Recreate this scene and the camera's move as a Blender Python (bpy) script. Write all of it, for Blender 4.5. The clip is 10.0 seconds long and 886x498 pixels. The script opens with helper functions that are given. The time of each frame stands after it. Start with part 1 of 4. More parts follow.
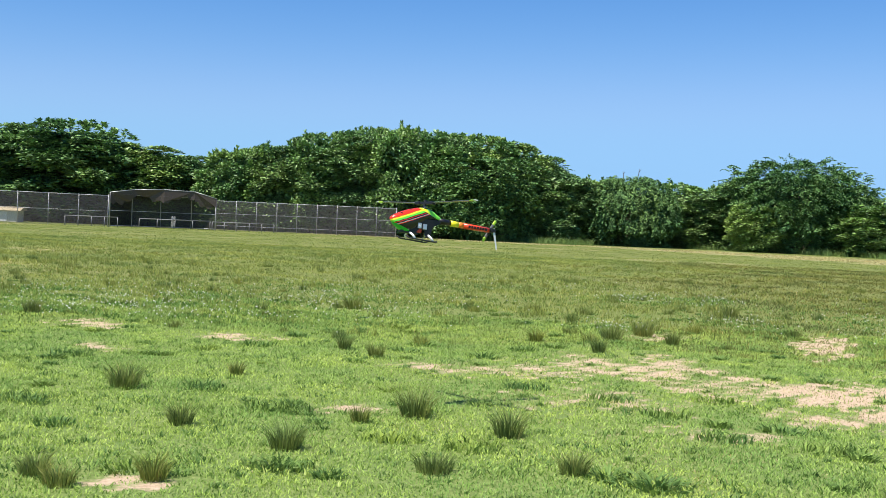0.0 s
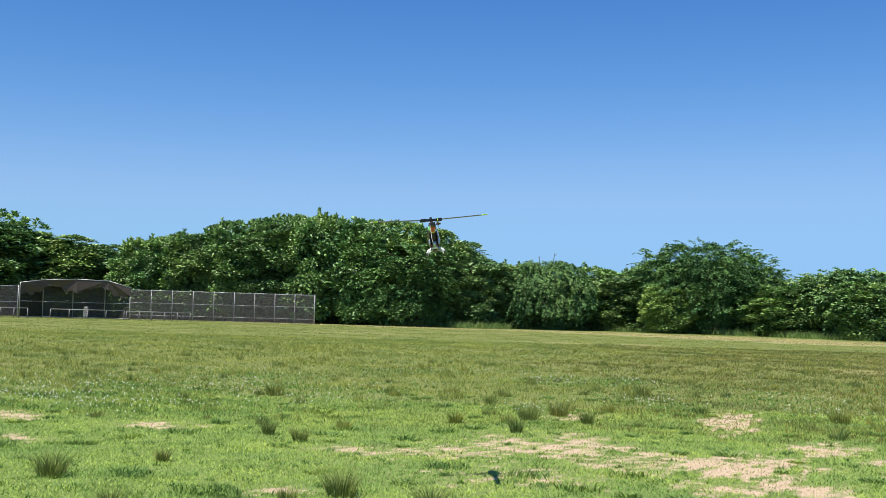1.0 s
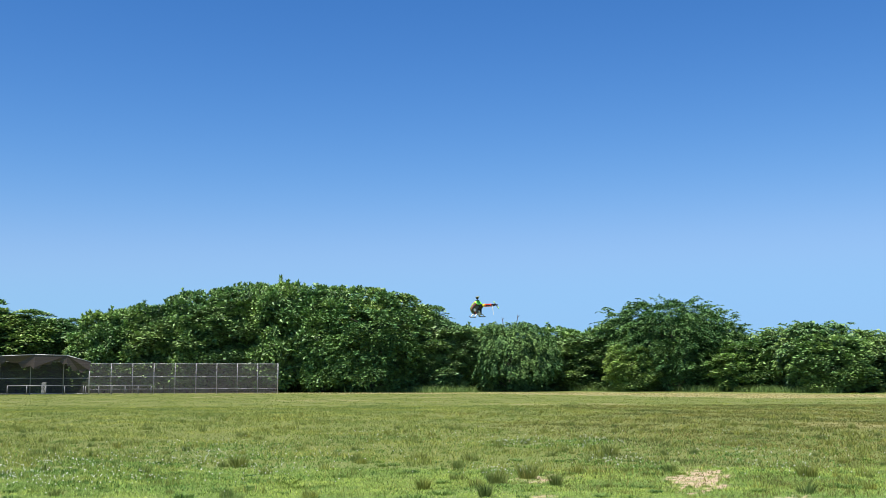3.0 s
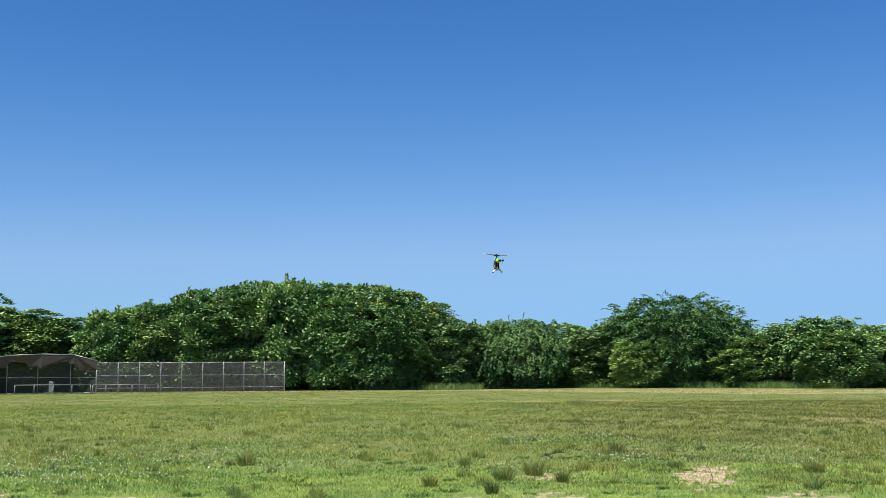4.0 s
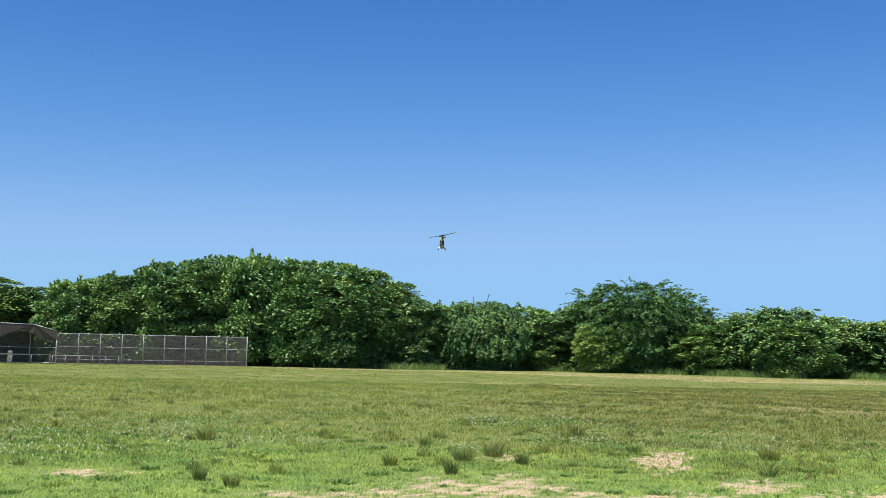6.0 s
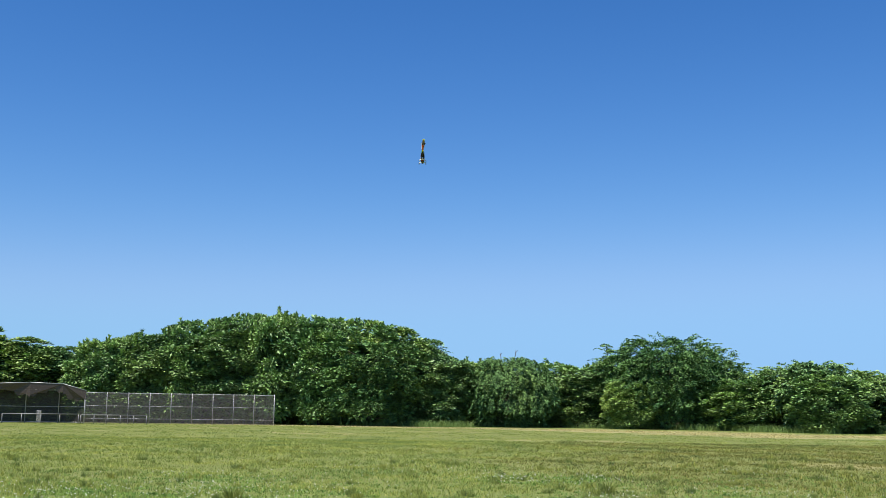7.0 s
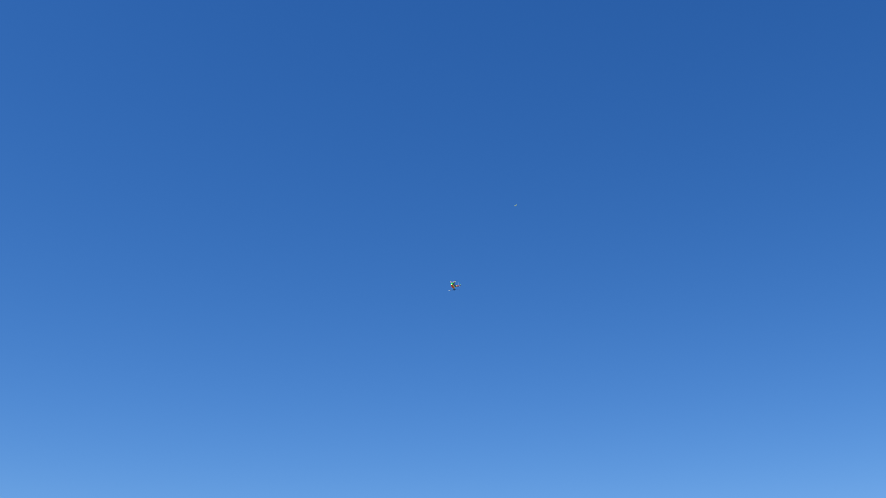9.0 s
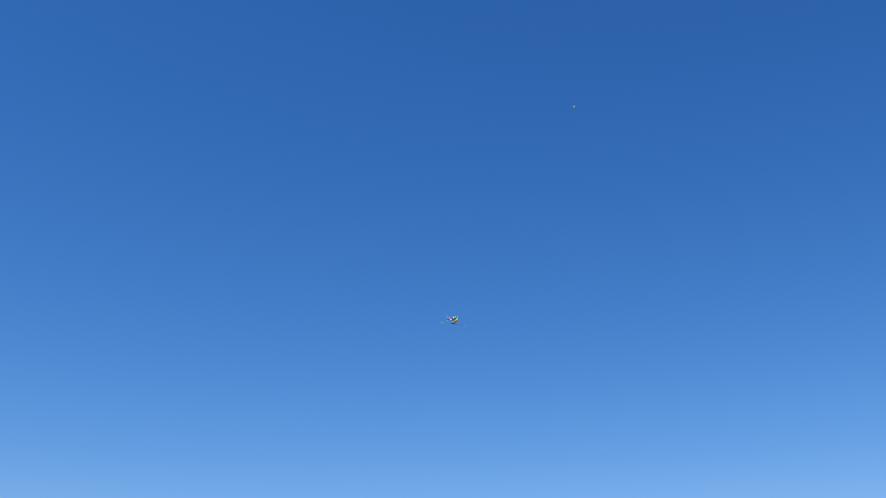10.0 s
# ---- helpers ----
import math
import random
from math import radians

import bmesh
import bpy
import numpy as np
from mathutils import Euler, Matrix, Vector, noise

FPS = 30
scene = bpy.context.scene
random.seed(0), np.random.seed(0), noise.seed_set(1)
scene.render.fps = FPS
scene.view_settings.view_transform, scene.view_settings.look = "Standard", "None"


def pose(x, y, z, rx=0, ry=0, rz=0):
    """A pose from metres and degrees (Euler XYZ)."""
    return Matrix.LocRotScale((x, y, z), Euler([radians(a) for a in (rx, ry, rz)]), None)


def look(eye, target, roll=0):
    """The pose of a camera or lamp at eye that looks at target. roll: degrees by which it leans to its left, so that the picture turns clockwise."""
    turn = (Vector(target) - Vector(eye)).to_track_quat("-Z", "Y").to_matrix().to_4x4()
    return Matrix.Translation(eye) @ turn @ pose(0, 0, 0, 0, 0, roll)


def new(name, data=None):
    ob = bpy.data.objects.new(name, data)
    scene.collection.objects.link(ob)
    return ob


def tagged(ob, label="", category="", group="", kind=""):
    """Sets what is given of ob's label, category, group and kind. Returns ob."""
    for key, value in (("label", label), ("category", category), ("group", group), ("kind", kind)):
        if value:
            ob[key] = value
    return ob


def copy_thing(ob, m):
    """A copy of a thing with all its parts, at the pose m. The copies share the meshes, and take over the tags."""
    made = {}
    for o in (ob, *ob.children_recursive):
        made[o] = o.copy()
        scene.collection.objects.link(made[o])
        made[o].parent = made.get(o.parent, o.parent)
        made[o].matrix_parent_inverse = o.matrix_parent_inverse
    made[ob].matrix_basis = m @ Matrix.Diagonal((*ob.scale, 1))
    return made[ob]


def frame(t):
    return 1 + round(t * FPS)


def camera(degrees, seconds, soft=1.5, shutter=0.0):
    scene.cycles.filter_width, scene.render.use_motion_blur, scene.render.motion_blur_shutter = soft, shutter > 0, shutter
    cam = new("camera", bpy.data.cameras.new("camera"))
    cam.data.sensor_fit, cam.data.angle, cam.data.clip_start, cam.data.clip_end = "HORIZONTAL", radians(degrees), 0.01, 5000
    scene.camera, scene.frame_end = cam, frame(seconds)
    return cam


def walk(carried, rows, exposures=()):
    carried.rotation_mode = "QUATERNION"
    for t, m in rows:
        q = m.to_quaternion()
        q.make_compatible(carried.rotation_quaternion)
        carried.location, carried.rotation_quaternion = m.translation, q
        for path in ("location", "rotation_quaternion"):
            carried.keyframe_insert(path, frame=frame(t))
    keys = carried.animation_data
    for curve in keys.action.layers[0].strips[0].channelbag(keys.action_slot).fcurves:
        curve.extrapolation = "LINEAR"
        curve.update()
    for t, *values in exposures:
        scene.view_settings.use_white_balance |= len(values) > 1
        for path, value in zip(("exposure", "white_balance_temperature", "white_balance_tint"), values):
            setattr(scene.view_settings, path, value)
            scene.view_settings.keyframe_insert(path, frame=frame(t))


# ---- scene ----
cam = camera(45.37, 10.0, soft=0.6)
walk(cam, [
    (0, pose(0, 0.5, 1.6, 88.66, -2.41, 4.31)),
    (0.1, pose(0, 0.38, 1.6, 89.41, -2.36, 3.50)),
    (0.2, pose(0, 0.26, 1.6, 90.07, -2.30, 2.80)),
    (0.3, pose(0, 0.15, 1.6, 90.73, -2.25, 2.16)),
    (0.4, pose(0, 0.06, 1.6, 91.26, -2.20, 1.63)),
    (0.5, pose(0, 0, 1.6, 91.76, -2.14, 1.19)),
    (0.6, pose(0, 0, 1.6, 92.19, -2.03, 0.84)),
    (0.7, pose(0, 0, 1.6, 92.52, -1.92, 0.57)),
    (0.8, pose(0, 0, 1.6, 92.88, -1.81, 0.36)),
    (0.9, pose(0, 0, 1.6, 93.18, -1.69, 0.12)),
    (1, pose(0, 0, 1.6, 93.43, -1.58, -0.09)),
    (1.5, pose(0, 0, 1.6, 93.84, -1.41, -1.16)),
    (2, pose(0, 0, 1.6, 93.92, -1.98, -1.26)),
    (2.5, pose(0, 0, 1.6, 95.23, -1.68, -2.23)),
    (2.7, pose(0, 0, 1.6, 96.50, -0.65, -2.47)),
    (3.8, pose(0, 0, 1.6, 97.15, 0.87, -1.42)),
    (4, pose(0, 0, 1.6, 96.76, 0.43, -1.64)),
    (4.5, pose(0, 0, 1.6, 96.14, -0.57, -2.63)),
    (5, pose(0, 0, 1.6, 95.68, -1.03, -3.69)),
    (6.5, pose(0, 0, 1.6, 95.80, -1.24, -3.46)),
    (7, pose(0, 0, 1.6, 98.73, -0.75, -2.14)),
    (7.5, pose(0, 0, 1.6, 105.54, 0.18, 0.58)),
    (7.6, pose(0, 0, 1.6, 107.60, 0.15, 0.95)),
    (7.7, pose(0, 0, 1.6, 109.70, 0.10, 1.35)),
    (7.8, pose(0, 0, 1.6, 111.70, 0.10, 1.70)),
    (8, pose(0, 0, 1.6, 114.60, 0.10, 2.30)),
    (8.3, pose(0, 0, 1.6, 116.20, 0.00, 2.90)),
    (8.5, pose(0, 0, 1.6, 116.30, 0.00, 3.20)),
    (9, pose(0, 0, 1.6, 115.30, 0.00, 3.60)),
    (9.5, pose(0, 0, 1.6, 114.20, 0.00, 3.90)),
    (10, pose(0, 0, 1.6, 113.20, 0.00, 4.20)),
], exposures=[(0, 0.6), (0.5, 0.56), (1, 0.5), (2.5, 0.56), (4, 0.44), (4.5, 0.44), (6.5, 0.52), (7, 0.52), (7.5, 0.54), (8, 0.44), (8.5, 0.48), (10, 0.53)])

# ---- light: clear summer sky, high sun behind the camera's left shoulder ----
SUN_DIR = Vector((-0.26, -0.36, 0.9)).normalized()
world = bpy.data.worlds.new("world")
scene.world = world
world.use_nodes = True
wn, wl = world.node_tree.nodes, world.node_tree.links
sky = wn.new("ShaderNodeTexSky")
sky.sky_type = "NISHITA"
sky.sun_disc = False
sky.sun_elevation = math.asin(SUN_DIR.z)
sky.sun_rotation = math.atan2(SUN_DIR.x, SUN_DIR.y)
sky.altitude = 0
sky.air_density = 1.0
sky.dust_density = 0.0
sky.ozone_density = 5.0
# dry, clean air: the blue deepens faster with height than in the plain model
split, join = wn.new("ShaderNodeSeparateColor"), wn.new("ShaderNodeCombineColor")
wl.new(sky.outputs["Color"], split.inputs["Color"])
for channel, power, share, haze in (("Red", 1.85, 0.36, 2.85), ("Green", 1.29, 0.675, 5.3), ("Blue", 1.05, 1.19, 9.2)):
    up, by, cap = (wn.new("ShaderNodeMath") for _ in range(3))
    up.operation, by.operation, cap.operation = "POWER", "MULTIPLY", "SMOOTH_MIN"
    cap.inputs[1].default_value, cap.inputs[2].default_value = haze, haze * 0.55
    up.inputs[1].default_value, by.inputs[1].default_value = power, share
    wl.new(split.outputs[channel], up.inputs[0])
    wl.new(up.outputs[0], by.inputs[0])
    wl.new(by.outputs[0], cap.inputs[0])
    wl.new(cap.outputs[0], join.inputs[channel])
wl.new(join.outputs["Color"], wn["Background"].inputs["Color"])
wn["Background"].inputs["Strength"].default_value = 0.075
sun_data = bpy.data.lights.new("sun", "SUN")
sun_data.energy = 4.8
sun_data.angle = radians(0.53)
sun_data.color = (1.0, 0.95, 0.87)
sun = new("sun", sun_data)
sun.matrix_world = look(SUN_DIR * 50, (0, 0, 0))


# ---- materials ----
def material(name, base=(0.5, 0.5, 0.5), rough=0.6, metal=0.0):
    m = bpy.data.materials.new(name)
    m.use_nodes = True
    b = m.node_tree.nodes["Principled BSDF"]
    b.inputs["Base Color"].default_value = (*base, 1)
    b.inputs["Roughness"].default_value = rough
    b.inputs["Metallic"].default_value = metal
    return m, m.node_tree.nodes, m.node_tree.links, b


def coords(n, l, scale=1.0, kind="Object"):
    tc = n.new("ShaderNodeTexCoord")
    mp = n.new("ShaderNodeMapping")
    mp.inputs["Scale"].default_value = (scale,) * 3
    l.new(tc.outputs[kind], mp.inputs["Vector"])
    return mp.outputs["Vector"]


def noise_tex(n, l, vec, scale, detail=4.0, rough=0.55):
    t = n.new("ShaderNodeTexNoise")
    t.inputs["Scale"].default_value = scale
    t.inputs["Detail"].default_value = detail
    t.inputs["Roughness"].default_value = rough
    l.new(vec, t.inputs["Vector"])
    return t.outputs["Fac"]


def ramp(n, l, fac, stops, mode="LINEAR"):
    r = n.new("ShaderNodeValToRGB")
    r.color_ramp.interpolation = mode
    e = r.color_ramp.elements
    while len(e) < len(stops):
        e.new(0.5)
    for el, (p, c) in zip(e, stops):
        el.position, el.color = p, (*c, 1)
    l.new(fac, r.inputs["Fac"])
    return r.outputs["Color"]


def mix(n, l, fac, a, b, kind="MIX"):
    x = n.new("ShaderNodeMix")
    x.data_type, x.blend_type = "RGBA", kind
    for value, socket in ((fac, x.inputs[0]), (a, x.inputs[6]), (b, x.inputs[7])):
        if isinstance(value, (int, float)):
            socket.default_value = value
        elif isinstance(value, tuple):
            socket.default_value = (*value, 1)
        else:
            l.new(value, socket)
    return x.outputs[2]


def bump(n, l, b, height, strength=0.3, distance=0.01):
    k = n.new("ShaderNodeBump")
    k.inputs["Strength"].default_value = strength
    k.inputs["Distance"].default_value = distance
    l.new(height, k.inputs["Height"])
    l.new(k.outputs["Normal"], b.inputs["Normal"])


def grained(name, base, rough=0.5, metal=0.0, var=0.25, scale=6.0, rel=0.15):
    """Plain paint, metal or plastic with two scales of variation and a fine relief."""
    m, n, l, b = material(name, base, rough, metal)
    v = coords(n, l)
    big, fine = noise_tex(n, l, v, scale), noise_tex(n, l, v, scale * 14)
    lo = tuple(c * (1 - var) for c in base)
    hi = tuple(min(1, c * (1 + var)) for c in base)
    c = mix(n, l, 0.5, ramp(n, l, big, [(0.3, lo), (0.7, hi)]), ramp(n, l, fine, [(0.3, lo), (0.7, hi)]))
    l.new(c, b.inputs["Base Color"])
    bump(n, l, b, fine, rel, 0.003)
    return m


def leafy(name, dark, light, warm, rough=0.4, through_light=0.2, drift=0.25, middle=0.55):
    """Leaves or grass: each island has its own shade, and whole stretches drift in colour."""
    m, n, l, b = material(name, light, rough)
    geo = n.new("ShaderNodeNewGeometry")
    one = ramp(n, l, geo.outputs["Random Per Island"], [(0.0, dark), (middle, light), (0.92, light), (1.0, warm)])
    info = n.new("ShaderNodeObjectInfo")
    far = noise_tex(n, l, geo.outputs["Position"], drift, 3)
    tint = mix(n, l, ramp(n, l, far, [(0.35, (0, 0, 0)), (0.65, (1, 1, 1))]), (0.66, 0.78, 0.72), (1.24, 1.15, 0.92))
    own = ramp(n, l, info.outputs["Random"], [(0.0, (0.8, 0.88, 0.85)), (0.5, (1, 1, 1)), (1.0, (1.18, 1.1, 0.85))])
    c = mix(n, l, 1.0, mix(n, l, 1.0, one, tint, "MULTIPLY"), own, "MULTIPLY")
    l.new(c, b.inputs["Base Color"])
    b.inputs["Specular IOR Level"].default_value = 0.5 if rough < 0.5 else 0.15
    tr = n.new("ShaderNodeBsdfTranslucent")
    l.new(c, tr.inputs["Color"])
    ms = n.new("ShaderNodeMixShader")
    ms.inputs["Fac"].default_value = through_light
    l.new(b.outputs["BSDF"], ms.inputs[1])
    l.new(tr.outputs["BSDF"], ms.inputs[2])
    l.new(ms.outputs["Shader"], n["Material Output"].inputs["Surface"])
    return m


LEAF_BROAD = leafy("leaf_broad", (0.025, 0.05, 0.02), (0.26, 0.42, 0.165), (0.37, 0.5, 0.22), 0.45, 0.05, middle=0.6)
LEAF_FINE = leafy("leaf_fine", (0.02, 0.045, 0.018), (0.175, 0.32, 0.12), (0.27, 0.41, 0.16), 0.5, 0.05, middle=0.6)
LEAF_LIGHT = leafy("leaf_light", (0.03, 0.06, 0.02), (0.28, 0.445, 0.15), (0.39, 0.53, 0.2), 0.45, 0.06, middle=0.6)
BARK = grained("bark", (0.09, 0.075, 0.06), 0.9, 0, 0.4, 3, 0.6)
LAWN = leafy("lawn", (0.21, 0.31, 0.065), (0.46, 0.59, 0.16), (0.58, 0.65, 0.27), 0.55, 0.3, 0.8)
FIELD_GRASS = leafy("field_grass", (0.16, 0.205, 0.052), (0.33, 0.38, 0.105), (0.56, 0.5, 0.22), 0.6, 0.3, 0.3)
RUSSET_GRASS = leafy("russet_grass", (0.105, 0.12, 0.036), (0.235, 0.24, 0.075), (0.42, 0.31, 0.15), 0.6, 0.3, 0.3)
TUSSOCK = leafy("tussock_grass", (0.1, 0.135, 0.04), (0.27, 0.32, 0.1), (0.52, 0.46, 0.22), 0.55, 0.3, 2.0)
BLUE_GRASS = leafy("blue_green_grass", (0.11, 0.18, 0.05), (0.235, 0.35, 0.1), (0.38, 0.46, 0.17), 0.55, 0.25, 1.5)
CLOVER = leafy("clover_leaf", (0.13, 0.21, 0.05), (0.22, 0.34, 0.085), (0.33, 0.42, 0.13), 0.6, 0.2, 1.5)
WEED = leafy("weed", (0.1, 0.165, 0.05), (0.23, 0.34, 0.12), (0.36, 0.42, 0.2), 0.55, 0.3, 0.5)
PETAL = grained("clover_petal", (0.76, 0.76, 0.64), 0.7, 0, 0.1, 60, 0.1)
STEEL = grained("galvanised_steel", (0.5, 0.5, 0.49), 0.45, 0.3, 0.15, 3, 0.1)
RAIL_PAINT = grained("weathered_rail", (0.2, 0.2, 0.195), 0.5, 0.2, 0.15, 2, 0.1)
WHITE_PAINT = grained("white_paint", (0.7, 0.7, 0.68), 0.5, 0, 0.12, 2, 0.1)
BLACK = grained("carbon_black", (0.007, 0.007, 0.008), 0.45, 0, 0.3, 40, 0.05)
RUBBER = grained("black_plastic", (0.03, 0.03, 0.032), 0.6, 0, 0.3, 30, 0.1)
ALU = grained("silver_metal", (0.6, 0.61, 0.63), 0.3, 0.8, 0.12, 30, 0.05)
SKID_WHITE = grained("white_plastic", (0.78, 0.78, 0.76), 0.35, 0, 0.06, 30, 0.05)
FLUO = grained("fluorescent_yellow_green", (0.5, 0.82, 0.05), 0.35, 0, 0.06, 30, 0.04)
LEMON = grained("lemon_yellow", (0.86, 0.75, 0.02), 0.3, 0, 0.06, 30, 0.04)
SCARLET = grained("scarlet_paint", (0.78, 0.06, 0.015), 0.3, 0, 0.06, 30, 0.04)
ORANGE = grained("orange_paint", (0.85, 0.22, 0.02), 0.3, 0, 0.06, 30, 0.04)
BLADE_PAINT = grained("blade_paint", (0.15, 0.152, 0.16), 0.18, 0, 0.2, 30, 0.04)
TAN_ROOF = grained("tan_shingle", (0.45, 0.36, 0.22), 0.9, 0, 0.3, 3, 0.3)
PALE_WALL = grained("pale_siding", (0.6, 0.58, 0.52), 0.8, 0, 0.12, 2, 0.2)


def wire_mesh(name, base, cover, size=0.05):
    """Woven wire: diamonds of open air between thin strands."""
    m, n, l, b = material(name, base, 0.5, 0.2)
    v = coords(n, l, 1.0, "UV")
    sep = n.new("ShaderNodeSeparateXYZ")
    l.new(v, sep.inputs["Vector"])
    strands = []
    for kind in ("ADD", "SUBTRACT"):
        a = n.new("ShaderNodeMath")
        a.operation = kind
        l.new(sep.outputs["X"], a.inputs[0])
        l.new(sep.outputs["Y"], a.inputs[1])
        p = n.new("ShaderNodeMath")
        p.operation = "PINGPONG"
        l.new(a.outputs[0], p.inputs[0])
        p.inputs[1].default_value = size / 2
        c = n.new("ShaderNodeMath")
        c.operation = "LESS_THAN"
        l.new(p.outputs[0], c.inputs[0])
        c.inputs[1].default_value = size / 2 * cover
        strands.append(c.outputs[0])
    big = n.new("ShaderNodeMath")
    big.operation = "MAXIMUM"
    l.new(strands[0], big.inputs[0])
    l.new(strands[1], big.inputs[1])
    t = n.new("ShaderNodeBsdfTransparent")
    ms = n.new("ShaderNodeMixShader")
    l.new(big.outputs[0], ms.inputs["Fac"])
    l.new(t.outputs["BSDF"], ms.inputs[1])
    l.new(b.outputs["BSDF"], ms.inputs[2])
    l.new(ms.outputs["Shader"], n["Material Output"].inputs["Surface"])
    return m


CHAIN_LINK = wire_mesh("chain_link", (0.17, 0.15, 0.145), 0.17)
DENSE_LINK = wire_mesh("dense_net", (0.04, 0.036, 0.032), 0.45)
SHADE_CLOTH = wire_mesh("shade_cloth", (0.085, 0.064, 0.053), 0.7, 0.02)
STRAW = leafy("straw", (0.35, 0.29, 0.14), (0.55, 0.47, 0.25), (0.72, 0.64, 0.4), 0.7, 0.2, 2.0)


# ---- building helpers ----
def mesh_from(name, verts, faces, mats, smooth=False):
    me = bpy.data.meshes.new(name)
    me.from_pydata([tuple(v) for v in verts], [], [tuple(f) for f in faces])
    for m in mats if isinstance(mats, (list, tuple)) else [mats]:
        me.materials.append(m)
    if smooth:
        me.polygons.foreach_set("use_smooth", [True] * len(me.polygons))
    me.update()
    return me


def part(name, bm, mat, parent, label="", smooth=False):
    me = bpy.data.meshes.new(name)
    bmesh.ops.recalc_face_normals(bm, faces=bm.faces)
    bm.to_mesh(me)
    bm.free()
    for m in mat if isinstance(mat, (list, tuple)) else [mat]:
        me.materials.append(m)
    if smooth:
        me.polygons.foreach_set("use_smooth", [True] * len(me.polygons))
    ob = new(name, me)
    ob.parent = parent
    return tagged(ob, label)


def add_tube(bm, pts, r, sides=8, r_end=None):
    """A round bar along a line of points."""
    pts = [Vector(p) for p in pts]
    rings = []
    for i, p in enumerate(pts):
        d = (pts[min(i + 1, len(pts) - 1)] - pts[max(i - 1, 0)]).normalized()
        u = d.orthogonal().normalized() if abs(d.z) > 0.95 else d.cross(Vector((0, 0, 1))).normalized()
        w = d.cross(u)
        k = i / max(1, len(pts) - 1)
        rr = r if r_end is None else r + (r_end - r) * k
        rings.append([bm.verts.new(p + (u * math.cos(a) + w * math.sin(a)) * rr)
                      for a in (2 * math.pi * s / sides for s in range(sides))])
    for a, b in zip(rings, rings[1:]):
        for s in range(sides):
            bm.faces.new((a[s], a[(s + 1) % sides], b[(s + 1) % sides], b[s]))
    bm.faces.new(rings[0][::-1])
    bm.faces.new(rings[-1])
    return bm


def add_box(bm, x0, x1, y0, y1, z0, z1, bevel=0.0):
    made = bmesh.ops.create_cube(bm, size=1, matrix=Matrix.Translation(((x0 + x1) / 2, (y0 + y1) / 2, (z0 + z1) / 2))
                                 @ Matrix.Diagonal((x1 - x0, y1 - y0, z1 - z0, 1)))
    if bevel:
        edges = list({e for v in made["verts"] for e in v.link_edges})
        bmesh.ops.bevel(bm, geom=edges, offset=bevel, segments=2, affect="EDGES", profile=0.5)
    return bm


# ---- the field ----
# bare or thin spots in the turf: centre x, y, half-widths, how bare
BARE = [(4.65, 17, 0.45, 1.6, 0.95), (3.3, 11.7, 0.8, 0.95, 0.95), (3.2, 10.2, 0.9, 0.55, 0.75), (1.67, 13.2, 0.66, 1.43, 0.74), (0.8, 13.1, 0.77, 1.21, 0.64), (4.9, 13.6, 0.55, 0.9, 0.8),
        (2.3, 12, 0.77, 1.21, 0.62), (0.9, 10.6, 0.99, 0.88, 0.54), (-0.25, 12.3, 0.88, 0.66, 0.62), (-1, 12.2, 0.55, 0.44, 0.57), (-1.45, 9.45, 0.36, 0.25, 0.75), (-6, 14.9, 0.66, 0.55, 0.72),
        (-3.7, 14.1, 0.55, 0.44, 0.74), (2.2, 17.3, 0.44, 0.77, 0.74), (-2.3, 6.6, 0.35, 0.2, 0.72), (5.8, 12.2, 0.9, 0.9, 0.8), (1.6, 9, 0.66, 0.44, 0.54), (-4.9, 12.6, 0.39, 0.33, 0.62)]


def bare_at(x, y):
    """0 for full turf to 1 for bare soil; x and y are arrays."""
    out = np.zeros_like(x)
    wob = 0.2 * np.sin(5.1 * x + 2.3 * y) + 0.2 * np.sin(6.7 * y - 7.1 * x + 1.3) + 0.2 * np.sin(17 * x + 13 * y) + 0.2 * np.sin(31 * x - 11 * y + 2) + 0.1 * np.sin(23 * y + 7 * x)
    for cx, cy, rx, ry, s in BARE:
        d = np.sqrt(((x - cx - (y - cy) * cx / cy) / rx) ** 2 + ((y - cy) / ry) ** 2) + wob
        out = np.maximum(out, s * np.clip((1.4 - d) / 0.8, 0, 1))
    tufty = np.sin(8.3 * x + 5.9 * y) + np.sin(13.7 * x - 9.1 * y + 1) + np.sin(4.9 * x + 15.3 * y + 2) + np.sin(21.0 * y - 19.0 * x)
    return np.clip(out * (0.95 + 0.17 * tufty), 0, 1)


def height_at(x, y):
    near = np.clip(1 - np.abs(y - 40) / 70, 0, 1)
    return near * (0.035 * np.sin(0.35 * x + 0.5) * np.sin(0.27 * y) + 0.02 * np.sin(1.1 * x + 0.8 * y)) - 0.012 * bare_at(x, y)


def dry_at(x, y):
    """0 to 1: the pale dry strip before the wood, broken into streaks; x and y are arrays."""
    slope = x / np.maximum(y, 1)
    middle = np.interp(slope, (-0.15, 0.1, 0.2, 0.33, 0.5), (111, 105, 98, 88, 82))
    half = np.interp(slope, (-0.15, 0.06, 0.18, 0.3, 0.4, 0.5), (0.5, 2.6, 8.5, 11.0, 8.0, 5.5))
    streak = 0.35 * np.sin(0.21 * x + 0.9 * y) + 0.3 * np.sin(0.47 * x - 0.55 * y + 1.0) + 0.2 * np.sin(1.3 * y + 0.11 * x)
    return np.clip(1.25 - np.abs(y - middle) / half + 0.8 * streak, 0, 1) * (slope > -0.2)


